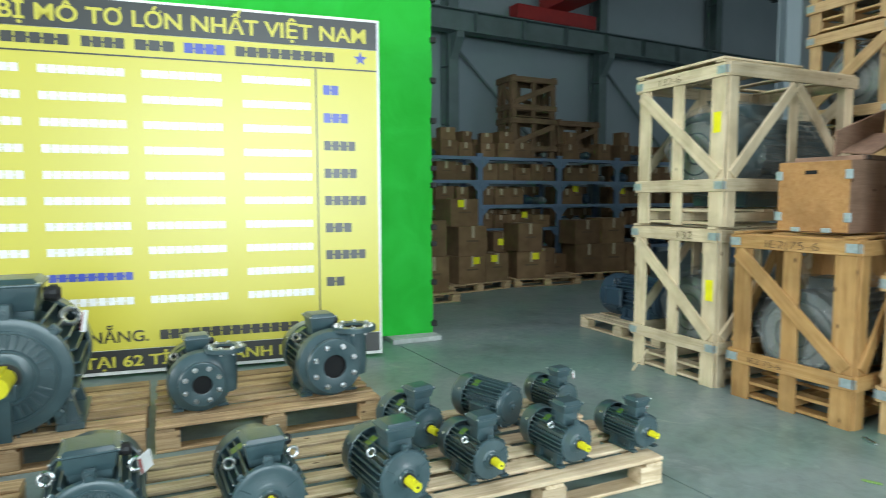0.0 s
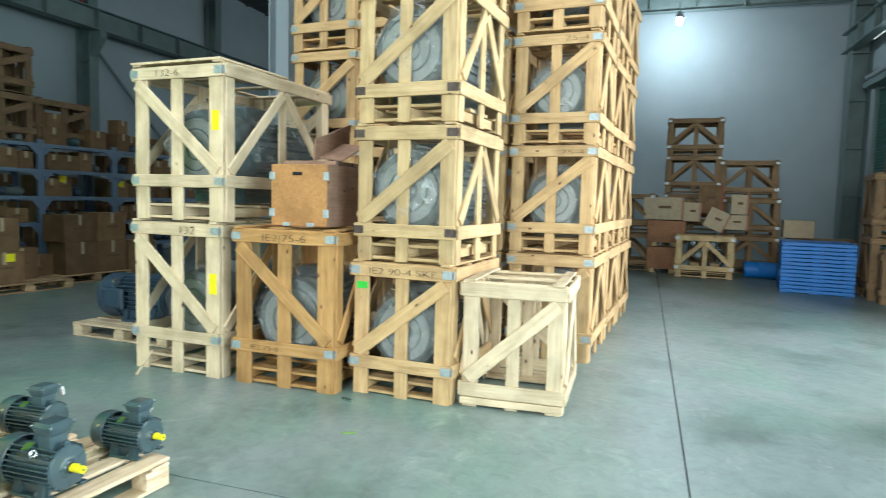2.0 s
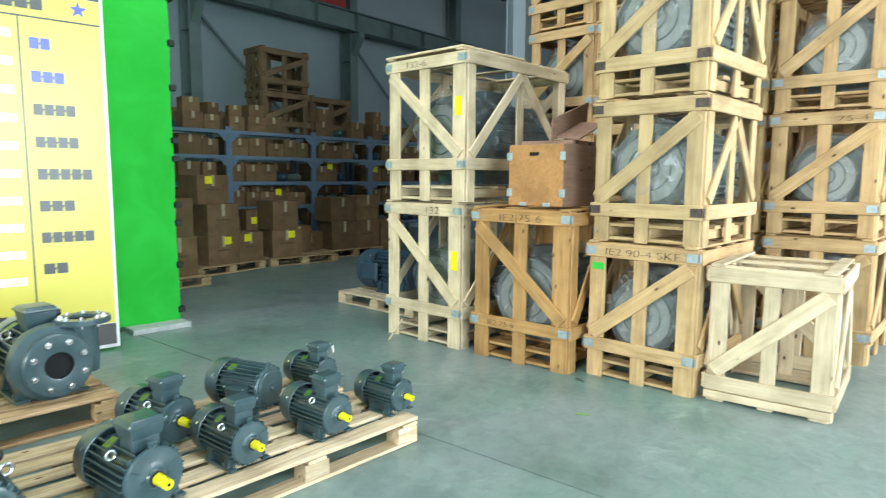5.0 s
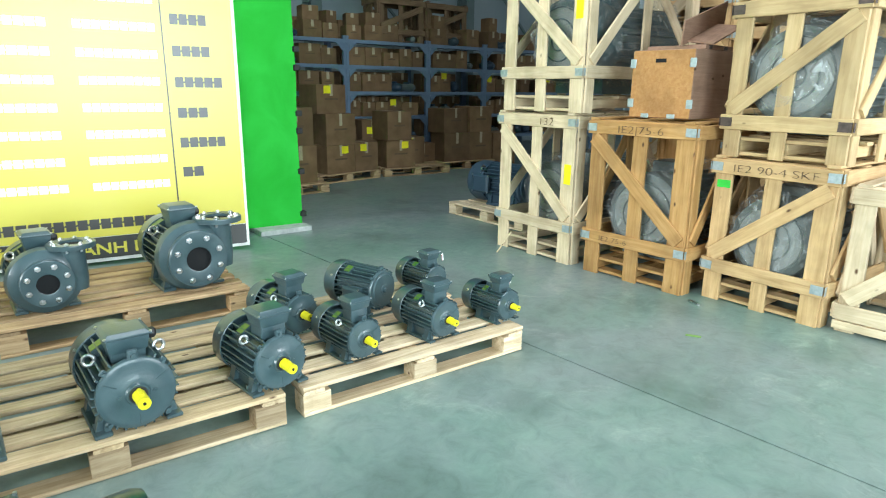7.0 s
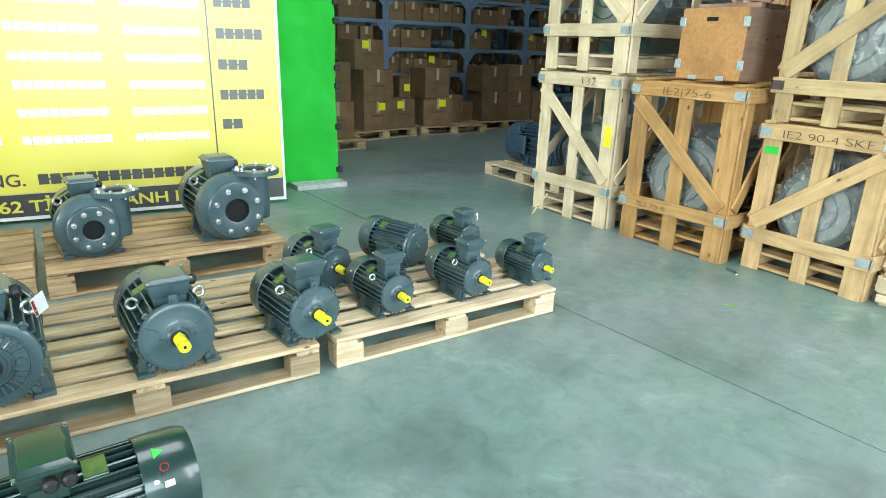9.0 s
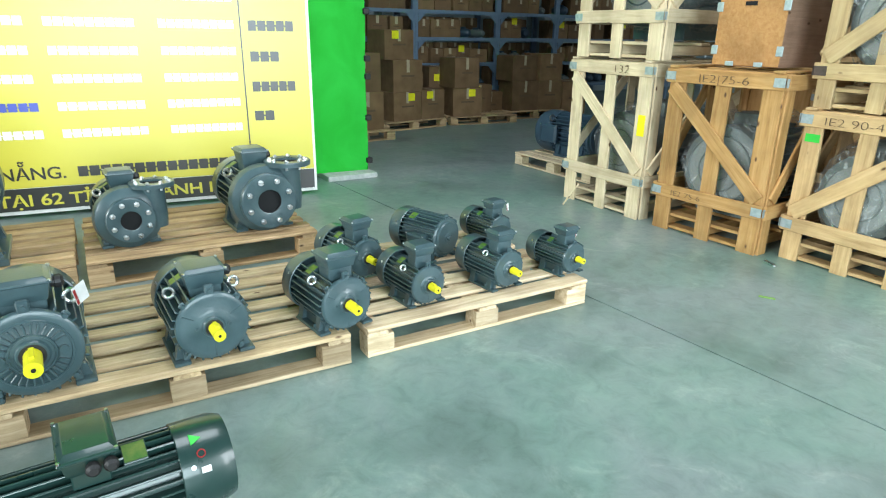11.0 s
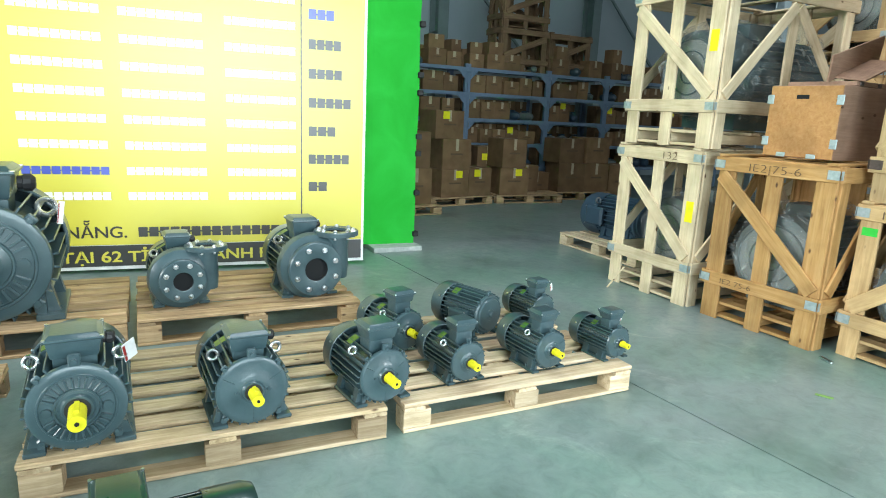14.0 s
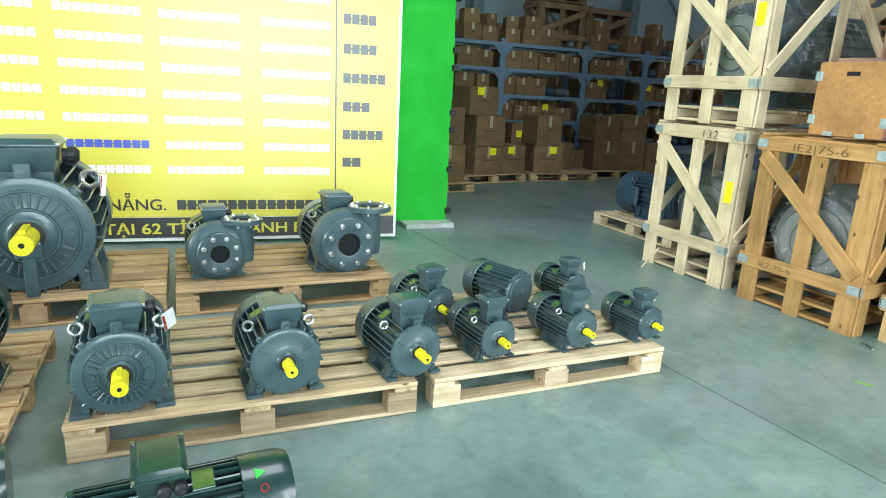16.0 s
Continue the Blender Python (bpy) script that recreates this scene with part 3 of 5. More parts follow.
def letters(txt, x0, z0, height, width, material, parent, bold=0.006, y=-0.0145):
    cu = bpy.data.curves.new("lettering", "FONT")
    cu.body, cu.size, cu.extrude, cu.offset = txt, 1.0, 0.001, bold
    tmp = bpy.data.objects.new("tmp", cu)
    scene.collection.objects.link(tmp)
    me = bpy.data.meshes.new_from_object(tmp.evaluated_get(bpy.context.evaluated_depsgraph_get()))
    bpy.data.objects.remove(tmp)
    xs = [v.co.x for v in me.vertices]
    ys = [v.co.y for v in me.vertices]
    sx, sy = width / (max(xs) - min(xs)), height / 0.73
    me.transform(Matrix.Translation((x0, y, z0)) @ Matrix.Rotation(radians(90), 4, "X") @ Matrix.Diagonal((sx, sy, 1, 1)) @ Matrix.Translation((-min(xs), 0, 0)))
    me.name = "lettering"
    me.materials.clear()
    me.materials.append(material)
    ob = new("lettering", me)
    ob.parent = parent
    return ob


letters("THIẾT BỊ MÔ TƠ LỚN NHẤT VIỆT NAM", -3.45, 2.79, 0.125, 3.33, VINYL_Y, banner, 0.02)
# unreadable or withheld writing stands as bars, one to a letter


def bars(x0, x1, z0, z1, count, material, y):
    bm = bmesh.new()
    step, h = (x1 - x0) / count, z1 - z0
    cols = [x0 + step * (k + f) for k in range(count) for f in (0.05, 0.90)]
    vs = [[bm.verts.new((x, y - 0.002, z0 + h * f)) for f in (0, 0.42, 0.58, 1)] for x in cols]
    for k, (a, b) in enumerate(zip(vs, vs[1:])):
        for r in (0, 1, 2) if k % 2 == 0 else (1,):
            bm.faces.new((a[r], b[r], b[r + 1], a[r + 1]))
    return part("writing", bm, material, banner)


for x0, x1, m_ in ((-2.95, -2.40, VINYL_K), (-2.33, -2.02, VINYL_K), (-1.96, -1.66, VINYL_K), (-1.60, -1.28, VINYL_B), (-1.21, -0.39, VINYL_K)):
    bars(x0, x1, 2.612, 2.692, max(3, round((x1 - x0) / 0.088)), m_, -0.014)
bm = bmesh.new()
pts = [bm.verts.new((-0.17 + (0.062 if k % 2 == 0 else 0.025) * math.sin(k * math.pi / 5), -0.0145, 2.655 + (0.062 if k % 2 == 0 else 0.025) * math.cos(k * math.pi / 5))) for k in range(10)]
bm.faces.new(pts)
bmesh.ops.recalc_face_normals(bm, faces=bm.faces)
part("star", bm, VINYL_B, banner, "blue five-pointed star")
for r in range(10):
    z = 2.43 - 0.2 * r
    for c in range(6):
        x1 = -0.60 - 0.715 * c
        bars(x1 - 0.60 + 0.04 * (c == 0), x1, z - 0.031, z + 0.031, 9, VINYL_B if (r == 8 and c == 2) else VINYL_W, -0.0135)
for k, (wd, m_) in enumerate(((0.14, VINYL_B), (0.22, VINYL_B), (0.28, VINYL_K), (0.29, VINYL_K), (0.37, VINYL_K), (0.24, VINYL_K), (0.36, VINYL_K), (0.17, VINYL_K))):
    bars(-0.50, -0.50 + wd, 2.335 - 0.2375 * k, 2.415 - 0.2375 * k, max(2, round(wd / 0.075)), m_, -0.014)
bars(-1.86, -0.74, 0.298, 0.378, 14, VINYL_K, -0.014)
letters("NẴNG.", -2.37, 0.295, 0.095, 0.43, VINYL_K, banner, 0.012)
letters("TẠI 62 TỈNH THÀNH PHỐ", -2.42, 0.095, 0.09, 1.80, VINYL_Y, banner, 0.018)

# green cloth on a frame behind the banner
backdrop = empty("cloth_backdrop", Matrix(), "bright green cloth stretched on a frame, clipped along its edge", "backdrop")
g1, g0 = Vector((2.47, 5.75, 0)), Vector((-3.4, 6.15, 0))
bm = bmesh.new()
nx, nz = 60, 36
grid = []
for i in range(nx + 1):
    p = g0.lerp(g1, i / nx)
    grid.append([bm.verts.new((p.x + 0.007 * math.sin(k * 0.7) * (i == nx), p.y + 0.018 * noise.noise((i * 0.5, k * 0.22, 0)), 0.05 + 4.75 * k / nz)) for k in range(nz + 1)])
for i in range(nx):
    for k in range(nz):
        bm.faces.new((grid[i][k], grid[i + 1][k], grid[i + 1][k + 1], grid[i][k + 1]))
bmesh.ops.solidify(bm, geom=bm.faces[:], thickness=0.008)
part("cloth", bm, CLOTH, backdrop, "", True)
part("post", box(bmesh.new(), (2.40, 5.80, 0.10), (2.45, 5.85, 4.8)), RUBBER, backdrop)
for z in (0.12, 0.55, 0.95, 1.12, 1.55, 1.72, 2.2, 2.6, 3.0, 3.4, 3.8, 4.2):
    part("clip", box(bmesh.new(), (2.455, 5.725, z), (2.515, 5.80, z + 0.055), None, 0.006), RUBBER, backdrop)
tagged(part("foot_slab", box(bmesh.new(), (1.98, 5.58, 0), (2.50, 5.92, 0.05), None, 0.008), STONE), "pale flat stone slab under the backdrop's edge", "slab")

# ---- pallets ----


def pallet(x0, y0, lx, ly, material, label, h=0.135, deck=7, turn=0.0, group="pallets"):
    """A wooden pallet, its front left corner at x0, y0: deck boards along x over blocks and bottom boards."""
    th = empty("pallet", pose(x0, y0, 0, 0, 0, turn), label, "pallet", group)
    rnd = random.Random(x0 * 31 + y0)
    bt = 0.02
    for k in range(deck):
        w = 0.115 if k in (0, deck - 1) else 0.092 + rnd.uniform(-0.008, 0.008)
        y = (w / 2) + (ly - w) * k / (deck - 1)
        plank(th, (rnd.uniform(-0.006, 0.006), y, h - bt / 2), (lx + rnd.uniform(-0.006, 0.006), y, h - bt / 2), w, bt, (0, 0, 1), material, "deck_board")
    for k in range(3):
        x = 0.05 + (lx - 0.1) * k / 2
        plank(th, (x, 0, h - 0.03), (x, ly, h - 0.03), 0.10, 0.018, (0, 0, 1), material, "cross_board")
    for k in range(3):
        y = 0.05 + (ly - 0.1) * k / 2
        plank(th, (0, y, 0.010), (lx, y, 0.010), 0.10, 0.018, (0, 0, 1), material, "bottom_board")
        for j in range(3):
            x = 0.065 + (lx - 0.13) * j / 2
            plank(th, (x - 0.065, y, h / 2 - 0.010), (x + 0.065, y, h / 2 - 0.010), 0.098, h - 0.058, (0, 0, 1), material, "block")
    return th


pallet(0.94, 2.19, 1.28, 1.08, PALE_PALLET, "pale wooden pallet carrying small electric motors", 0.14)
pallet(-0.48, 2.20, 1.335, 1.0, WORN, "weathered wooden pallet carrying two medium motors", 0.15, turn=-1.0)
pallet(-0.12, 3.64, 1.33, 1.0, PALLET, "brown wooden pallet carrying two pumps", 0.16)
pallet(-1.50, 3.66, 1.33, 1.0, PALLET, "brown wooden pallet carrying the largest motor", 0.16)
pallet(-1.98, 2.15, 1.31, 1.1, PALLET, "brown wooden pallet at the row's end")
pallet(-1.35, 0.80, 1.38, 0.98, PALLET, "wooden pallet beside the aisle carrying green motors")

# ---- motors ----


def motor(m, r, length, axis, shaft_r, shaft_l, paint=MOTOR, label="", cowl_len=None, box_w=0.9, box_h=0.62, ribs=False, shaft=True, box_y=0.30, eyes=1, gland=1, box_side=0.0, plate_turn=-30, name="electric_motor"):
    """A foot-mounted motor; local: front end at y 0, back along +y, base at z 0."""
    th = empty(name, m, label, "motor", "electric motors")
    C = Matrix.Translation((0, 0, axis)) @ FRONT                      # z forward (-y)
    cowl = cowl_len or length * 0.24
    body0, body1 = 0.16 * r, length - cowl
    rb = r * 0.80
    fins = []
    # finned stator
    bm = bmesh.new()
    cyl(bm, rb, body1 - body0, C @ Matrix.Translation((0, 0, -body1)), 40)
    for k in range(28):
        a = 2 * math.pi * (k + 0.5) / 28
        if abs(math.sin(a) - 1) < 0.06 and not box_side and plate_turn < 0:
            continue
        fins.append(a)
    body = part("stator_body", bm, paint, th, "", True)
    fin = part("fin", box(bmesh.new(), (rb * 0.96, -0.002 - r * 0.011, -body1 + 0.004), (r * 1.045, 0.002 + r * 0.011, -body0 * 0.75), None, 0.0015), paint, body)
    fin.matrix_basis = C @ Matrix.Rotation(fins[0], 4, "Z")
    for a in fins[1:]:
        f_ = new("fin", fin.data)
        f_.parent = body
        f_.matrix_basis = C @ Matrix.Rotation(a, 4, "Z")
    # front end shield
    rs = r * 0.955
    prof = [(0, 0.014), (shaft_r * 1.7, 0.014), (shaft_r * 1.95, 0.004), (rs * 0.46, 0.003), (rs * 0.50, 0.0), (rs * 0.84, -0.001), (rs * 0.93, -0.001), (rs * 0.985, -0.006), (rs, -0.014), (rs, -body0 * 0.9), (rs * 0.9, -body0 * 1.4), (0, -body0 * 1.4)]
    end = part("end_shield", lathe(bmesh.new(), prof, C, 56), paint, th, "", True)
    if ribs:
        rib_m = part("rib", box(bmesh.new(), (r * 0.47, -r * 0.022, -0.010), (r * 0.69, r * 0.022, 0.014), None, 0.002), paint, end)
        spokes = [2 * math.pi * k / 30 for k in range(30) if k % 15 not in (0, 1, 14)]
        rib_m.matrix_basis = C @ Matrix.Rotation(spokes[0], 4, "Z")
        for a in spokes[1:]:
            q_ = new("rib", rib_m.data)
            q_.parent = end
            q_.matrix_basis = C @ Matrix.Rotation(a, 4, "Z")
        part("ring", torus(bmesh.new(), r * 0.73, r * 0.03, C @ Matrix.Translation((0, 0, -0.001)), 48, 6), paint, end, "", True)
        part("ring", torus(bmesh.new(), r * 0.43, r * 0.03, C @ Matrix.Translation((0, 0, 0.004)), 40, 6), paint, end, "", True)
        for a in (0, math.pi):
            part("bearing_lug", cyl(bmesh.new(), r * 0.09, 0.018, C @ Matrix.Rotation(a, 4, "Z") @ Matrix.Translation((r * 0.56, 0, -0.004)), 16), paint, end, "", True)
    else:
        for a in (90, 210, 330):
            part("rib", box(bmesh.new(), (r * 0.52, -r * 0.018, -0.010), (r * 0.90, r * 0.018, 0.002), C @ Matrix.Rotation(radians(a + 60), 4, "Z"), 0.003), paint, end)
    for k in range(4):
        a = math.pi / 4 + k * math.pi / 2
        part("lug", box(bmesh.new(), (r * 0.84, -r * 0.09, -body0), (r * 1.06, r * 0.09, -0.014), C @ Matrix.Rotation(a, 4, "Z"), r * 0.03), paint, end)
    part("lug", box(bmesh.new(), (-r * 0.12, r * 0.84, -body0 * 1.2), (r * 0.12, r * 1.16, -0.004), C, r * 0.03), paint, end)
    part("bolt", cyl(bmesh.new(), r * 0.055, 0.010, C @ Matrix.Translation((0, r * 1.03, -0.004)), 6), paint, end)
    for a in (radians(0), radians(180)):
        part("bolt", cyl(bmesh.new(), r * 0.05, 0.012, C @ Matrix.Rotation(a, 4, "Z") @ Matrix.Translation((r * 0.42, 0, -0.004)), 6), paint, end)
    for a in (45, 135, 225, 315):
        part("bolt", cyl(bmesh.new(), r * 0.055, 0.014, C @ Matrix.Rotation(radians(a), 4, "Z") @ Matrix.Translation((r * 0.97, 0, -0.014)), 6), paint, end)
    if shaft:
        part("seal", lathe(bmesh.new(), [(0, 0.016), (shaft_r * 1.45, 0.016), (shaft_r * 1.5, 0.0)], C, 24), RUBBER, end)
        bm = bmesh.new()
        cyl(bm, shaft_r, shaft_l, C @ Matrix.Translation((0, 0, 0.014)), 28)
        box(bm, (-shaft_r * 0.3, shaft_r * 0.85, 0.02), (shaft_r * 0.3, shaft_r * 1.28, shaft_l * 0.86), C, 0.002)
        sh = part("shaft", bm, YELLOW, th, "yellow painted shaft with its key", True)
        part("centre_hole", cyl(bmesh.new(), shaft_r * 0.26, 0.003, C @ Matrix.Translation((0, 0, shaft_l + 0.0135)), 14), HOLE, sh)
    else:
        part("cap", lathe(bmesh.new(), [(0, 0.03), (r * 0.12, 0.03), (r * 0.15, 0.012), (r * 0.75, 0.010), (r * 0.8, 0)], C, 40), paint, end, "", True)
    # fan cowl
    prof = [(r * 1.05, -body1 + cowl * 0.08), (r * 1.08, -body1 + cowl * 0.06), (r * 1.08, -length + cowl * 0.25), (r * 0.98, -length), (0, -length), (0, -length + 0.01), (r * 0.9, -length + 0.02), (r * 1.02, -body1 + cowl * 0.07), (r * 1.05, -body1 + cowl * 0.08)]
    cw = part("fan_cowl", lathe(bmesh.new(), prof, C, 48), paint, th, "", True)
    for a in (30, 150, 270):
        part("screw", cyl(bmesh.new(), 0.006, 0.006, C @ Matrix.Rotation(radians(a), 4, "Z") @ Matrix.Translation((r * 1.075, 0, -body1 - 0.02)) @ Matrix.Rotation(radians(90), 4, "Y"), 8), STEEL, cw)
    # feet
    fw, fl = r * 0.42, body1 * 0.78
    for s in (-1, 1):
        bm = bmesh.new()
        xo, xi = s * r * 1.06, s * (r * 1.06 - fw)
        ya, yb = body0 * 0.5, body0 * 0.7 + fl
        box(bm, (min(xo, xi), ya, 0), (max(xo, xi), yb, axis * 0.11), None, 0.004)
        # flared web between the pad and the body
        for y0, y1 in ((ya + 0.02 + r * 0.12, ya + 0.045 + r * 0.22), (yb - 0.034 - r * 0.1, yb - 0.004)):
            prism(bm, [(s * r * 1.0, axis * 0.09), (s * r * 0.96, axis * 0.20), (s * r * 0.86, axis * 0.62), (s * r * 0.55, axis * 0.52), (s * r * 0.62, axis * 0.09)], y0, y1)
        prism(bm, [(s * r * 0.80, axis * 0.09), (s * r * 0.78, axis * 0.60), (s * r * 0.66, axis * 0.56), (s * r * 0.66, axis * 0.09)], ya + 0.02, yb - 0.01)
        ft = part("foot", bm, paint, th)
        part("bolt", cyl(bmesh.new(), r * 0.06, 0.02, Matrix.Translation((s * r * 0.95, body0 + 0.05 + r * 0.12, axis * 0.10)), 6), paint, ft)
    # terminal box
    if box_side:
        T = Matrix.Translation((0, 0, axis)) @ Matrix.Rotation(box_side, 4, "Y") @ Matrix.Translation((0, 0, -axis))
    else:
        T = Matrix()
    bw, bl, bz = r * box_w, r * 1.05, axis + r * 0.92
    by = length * box_y
    bm = bmesh.new()
    box(bm, (-bw * 0.40, by - bl * 0.36, axis + r * 0.72), (bw * 0.40, by + bl * 0.36, bz + max(r * 0.08, r * box_h - r * 0.6)), T, 0.004)
    part("box_neck", bm, paint, th)
    bh = r * box_h
    low = bz + max(r * 0.06, bh - r * 0.62)
    tb = part("terminal_box", tapered(bmesh.new(), bw * 0.43, bl * 0.43, low, bw * 0.5, bl * 0.5, bz + bh * 0.78, 0, by, T, r * 0.045), paint, th, "", True)
    lid = part("lid", box(bmesh.new(), (-bw * 0.55, by - bl * 0.55, bz + bh * 0.75), (bw * 0.55, by + bl * 0.55, bz + bh * 0.84), T, r * 0.025), paint, tb, "", True)
    part("lid_panel", tapered(bmesh.new(), bw * 0.52, bl * 0.52, bz + bh * 0.83, bw * 0.42, bl * 0.40, bz + bh * 0.965, 0, by, T, r * 0.012), paint, lid, "", True)
    for sx in (-1, 1):
        for sy in (-1, 1):
            part("screw", cyl(bmesh.new(), r * 0.04, 0.006, T @ Matrix.Translation((sx * bw * 0.51, by + sy * bl * 0.51, bz + bh * 0.835)), 8), STEEL, lid)
    for k in range(gland):
        bm = bmesh.new()
        G_ = T @ Matrix.Translation((bw * 0.5, by + bl * (0.05 + 0.32 * k), (low + bz + bh * 0.8) / 2)) @ Matrix.Rotation(radians(90), 4, "Y")
        lathe(bm, [(0, 0), (r * 0.12, 0), (r * 0.12, r * 0.08), (r * 0.15, r * 0.09), (r * 0.15, r * 0.2), (r * 0.09, r * 0.26), (0, r * 0.26)], G_, 12)
        part("cable_gland", bm, RUBBER, tb)
    # lifting eyes
    for s in ((), (-1,), (-1, 1))[eyes]:
        a = radians(48) * s
        E_ = Matrix.Translation((r * 0.98 * math.sin(a) * 1.0, by + r * 0.15, axis + r * 0.98 * math.cos(a)))
        bm = torus(bmesh.new(), r * 0.135, r * 0.05, E_ @ Matrix.Rotation(a, 4, "Y") @ Matrix.Translation((0, 0, r * 0.16)) @ Matrix.Rotation(radians(80), 4, "X"), 18, 8)
        cyl(bm, r * 0.05, r * 0.12, E_ @ Matrix.Rotation(a, 4, "Y") @ Matrix.Translation((0, 0, -r * 0.05)), 10)
        part("lifting_eye", bm, STEEL, th, "zinc-plated lifting eye", True)
    # nameplate on the flank
    N_ = Matrix.Translation((0, 0, axis)) @ Matrix.Rotation(radians(plate_turn), 4, "Y")
    pw = r * (0.26 if plate_turn > 0 else 0.2)
    part("plate_pad", box(bmesh.new(), (-pw * 1.15, by + bl * 0.60, r * 0.8), (pw * 1.15, by + bl * 0.64 + pw * 1.8, r * 1.03), N_, 0.002), paint, th)
    part("nameplate", box(bmesh.new(), (-pw, by + bl * 0.62, r * 1.03), (pw, by + bl * 0.62 + pw * 1.8, r * 1.042), N_), NAMEPLATE, th, "green and gold nameplate")
    return th


Z = 0.135
base = "grey-blue cast motor with a yellow shaft on a wooden pallet"
SMALL = dict(box_w=1.14, box_h=1.10, box_y=0.25)
motor(pose(-0.288, 2.228, 0.15, 0, 0, 3), 0.168, 0.50, 0.170, 0.029, 0.115, MOTOR, "grey-blue cast motor with a ribbed end shield and yellow shaft, tagged", eyes=2, ribs=True, box_w=1.05, box_h=0.60, box_y=0.28)
motor(pose(0.305, 2.21, 0.15, 0, 0, 3), 0.146, 0.46, 0.148, 0.023, 0.085, MOTOR, "grey-blue cast motor with a smooth end shield and yellow shaft", eyes=2, box_w=1.05, box_h=0.62, box_y=0.28)
motor(pose(0.858, 2.208, 0.15, 0, 0, 8), 0.124, 0.40, 0.128, 0.021, 0.078, MOTOR, base, box_w=1.14, box_h=0.92, box_y=0.25)
motor(pose(1.306, 2.296, 0.14, 0, 0, 6), 0.099, 0.34, 0.106, 0.018, 0.062, MOTOR, base, gland=0, **SMALL)
motor(pose(1.768, 2.279, 0.14, 0, 0, 6), 0.099, 0.34, 0.112, 0.017, 0.062, MOTOR, base, **SMALL)
motor(pose(2.205, 2.283, 0.14, 0, 0, 6), 0.086, 0.30, 0.098, 0.015, 0.052, MOTOR, "small grey-blue motor with a paper tag on a pallet's corner", eyes=0, **SMALL)
motor(pose(1.18, 2.75, 0.14, 0, 0, 12), 0.108, 0.36, 0.118, 0.019, 0.065, MOTOR, base, box_h=1.05, box_w=1.12, box_y=0.26)
motor(pose(1.71, 2.82, 0.14, 0, 0, 20), 0.118, 0.36, 0.135, 0.019, 0.05, MOTOR, "dark grey-blue motor with a capped shaft and side terminal box", eyes=0, shaft=False, box_side=radians(-96), box_w=0.8, box_h=0.5, gland=0, box_y=0.3)
motor(pose(2.125, 2.87, 0.14, 0, 0, 8), 0.090, 0.30, 0.108, 0.015, 0.052, MOTOR, "small grey-blue motor with a paper tag at the pallet's back", eyes=0, **SMALL)
big = motor(pose(-0.83, 3.74, 0.16, 0, 0, 2), 0.335, 0.86, 0.34, 0.055, 0.21, MOTOR, "large grey-blue cast motor with a ribbed end shield and yellow shaft", eyes=2, ribs=True, box_w=0.95, box_h=0.62, box_y=0.32)
motor(pose(-0.97, 2.45, Z, 0, 0, 3), 0.215, 0.56, 0.23, 0.03, 0.11, MOTOR_GREEN, "dark green-grey cast motor standing on the end pallet", eyes=2)
bracket = part("shaft_bracket", box(bmesh.new(), (-0.032, -0.075, 0.012), (0.032, -0.050, 0.24), None, 0.004), MOTOR, big)
part("strap", box(bmesh.new(), (-0.065, -0.080, 0.23), (0.065, -0.045, 0.32), None, 0.012), MOTOR, bracket)
GREEN = dict(eyes=0, box_w=1.6, box_h=0.80, gland=2, box_y=0.395, cowl_len=0.125, plate_turn=14)
motor(pose(-0.345, 1.415, Z, 0, 0, -86), 0.113, 0.54, 0.125, 0.02, 0.07, MOTOR_GREEN, "glossy deep green motor with stickers on its fan cowl", **GREEN)
motor(pose(-1.06, 1.62, Z, 0, 0, -80), 0.113, 0.54, 0.125, 0.02, 0.07, MOTOR_GREEN, "glossy deep green motor beside another on a pallet", **GREEN)
motor(pose(4.72, 4.78, Z, 0, 0, 8), 0.215, 0.75, 0.23, 0.03, 0.12, MOTOR_FAR, "blue-grey motor with a side terminal box on a small pallet", cowl_len=0.22, eyes=1, shaft=False, box_side=radians(-88), box_w=0.85, box_h=0.42, gland=0, box_y=0.66)
pallet(4.19, 5.55, 1.2, 0.95, WHITE_PINE, "pale wooden pallet under a lone motor", turn=-88)


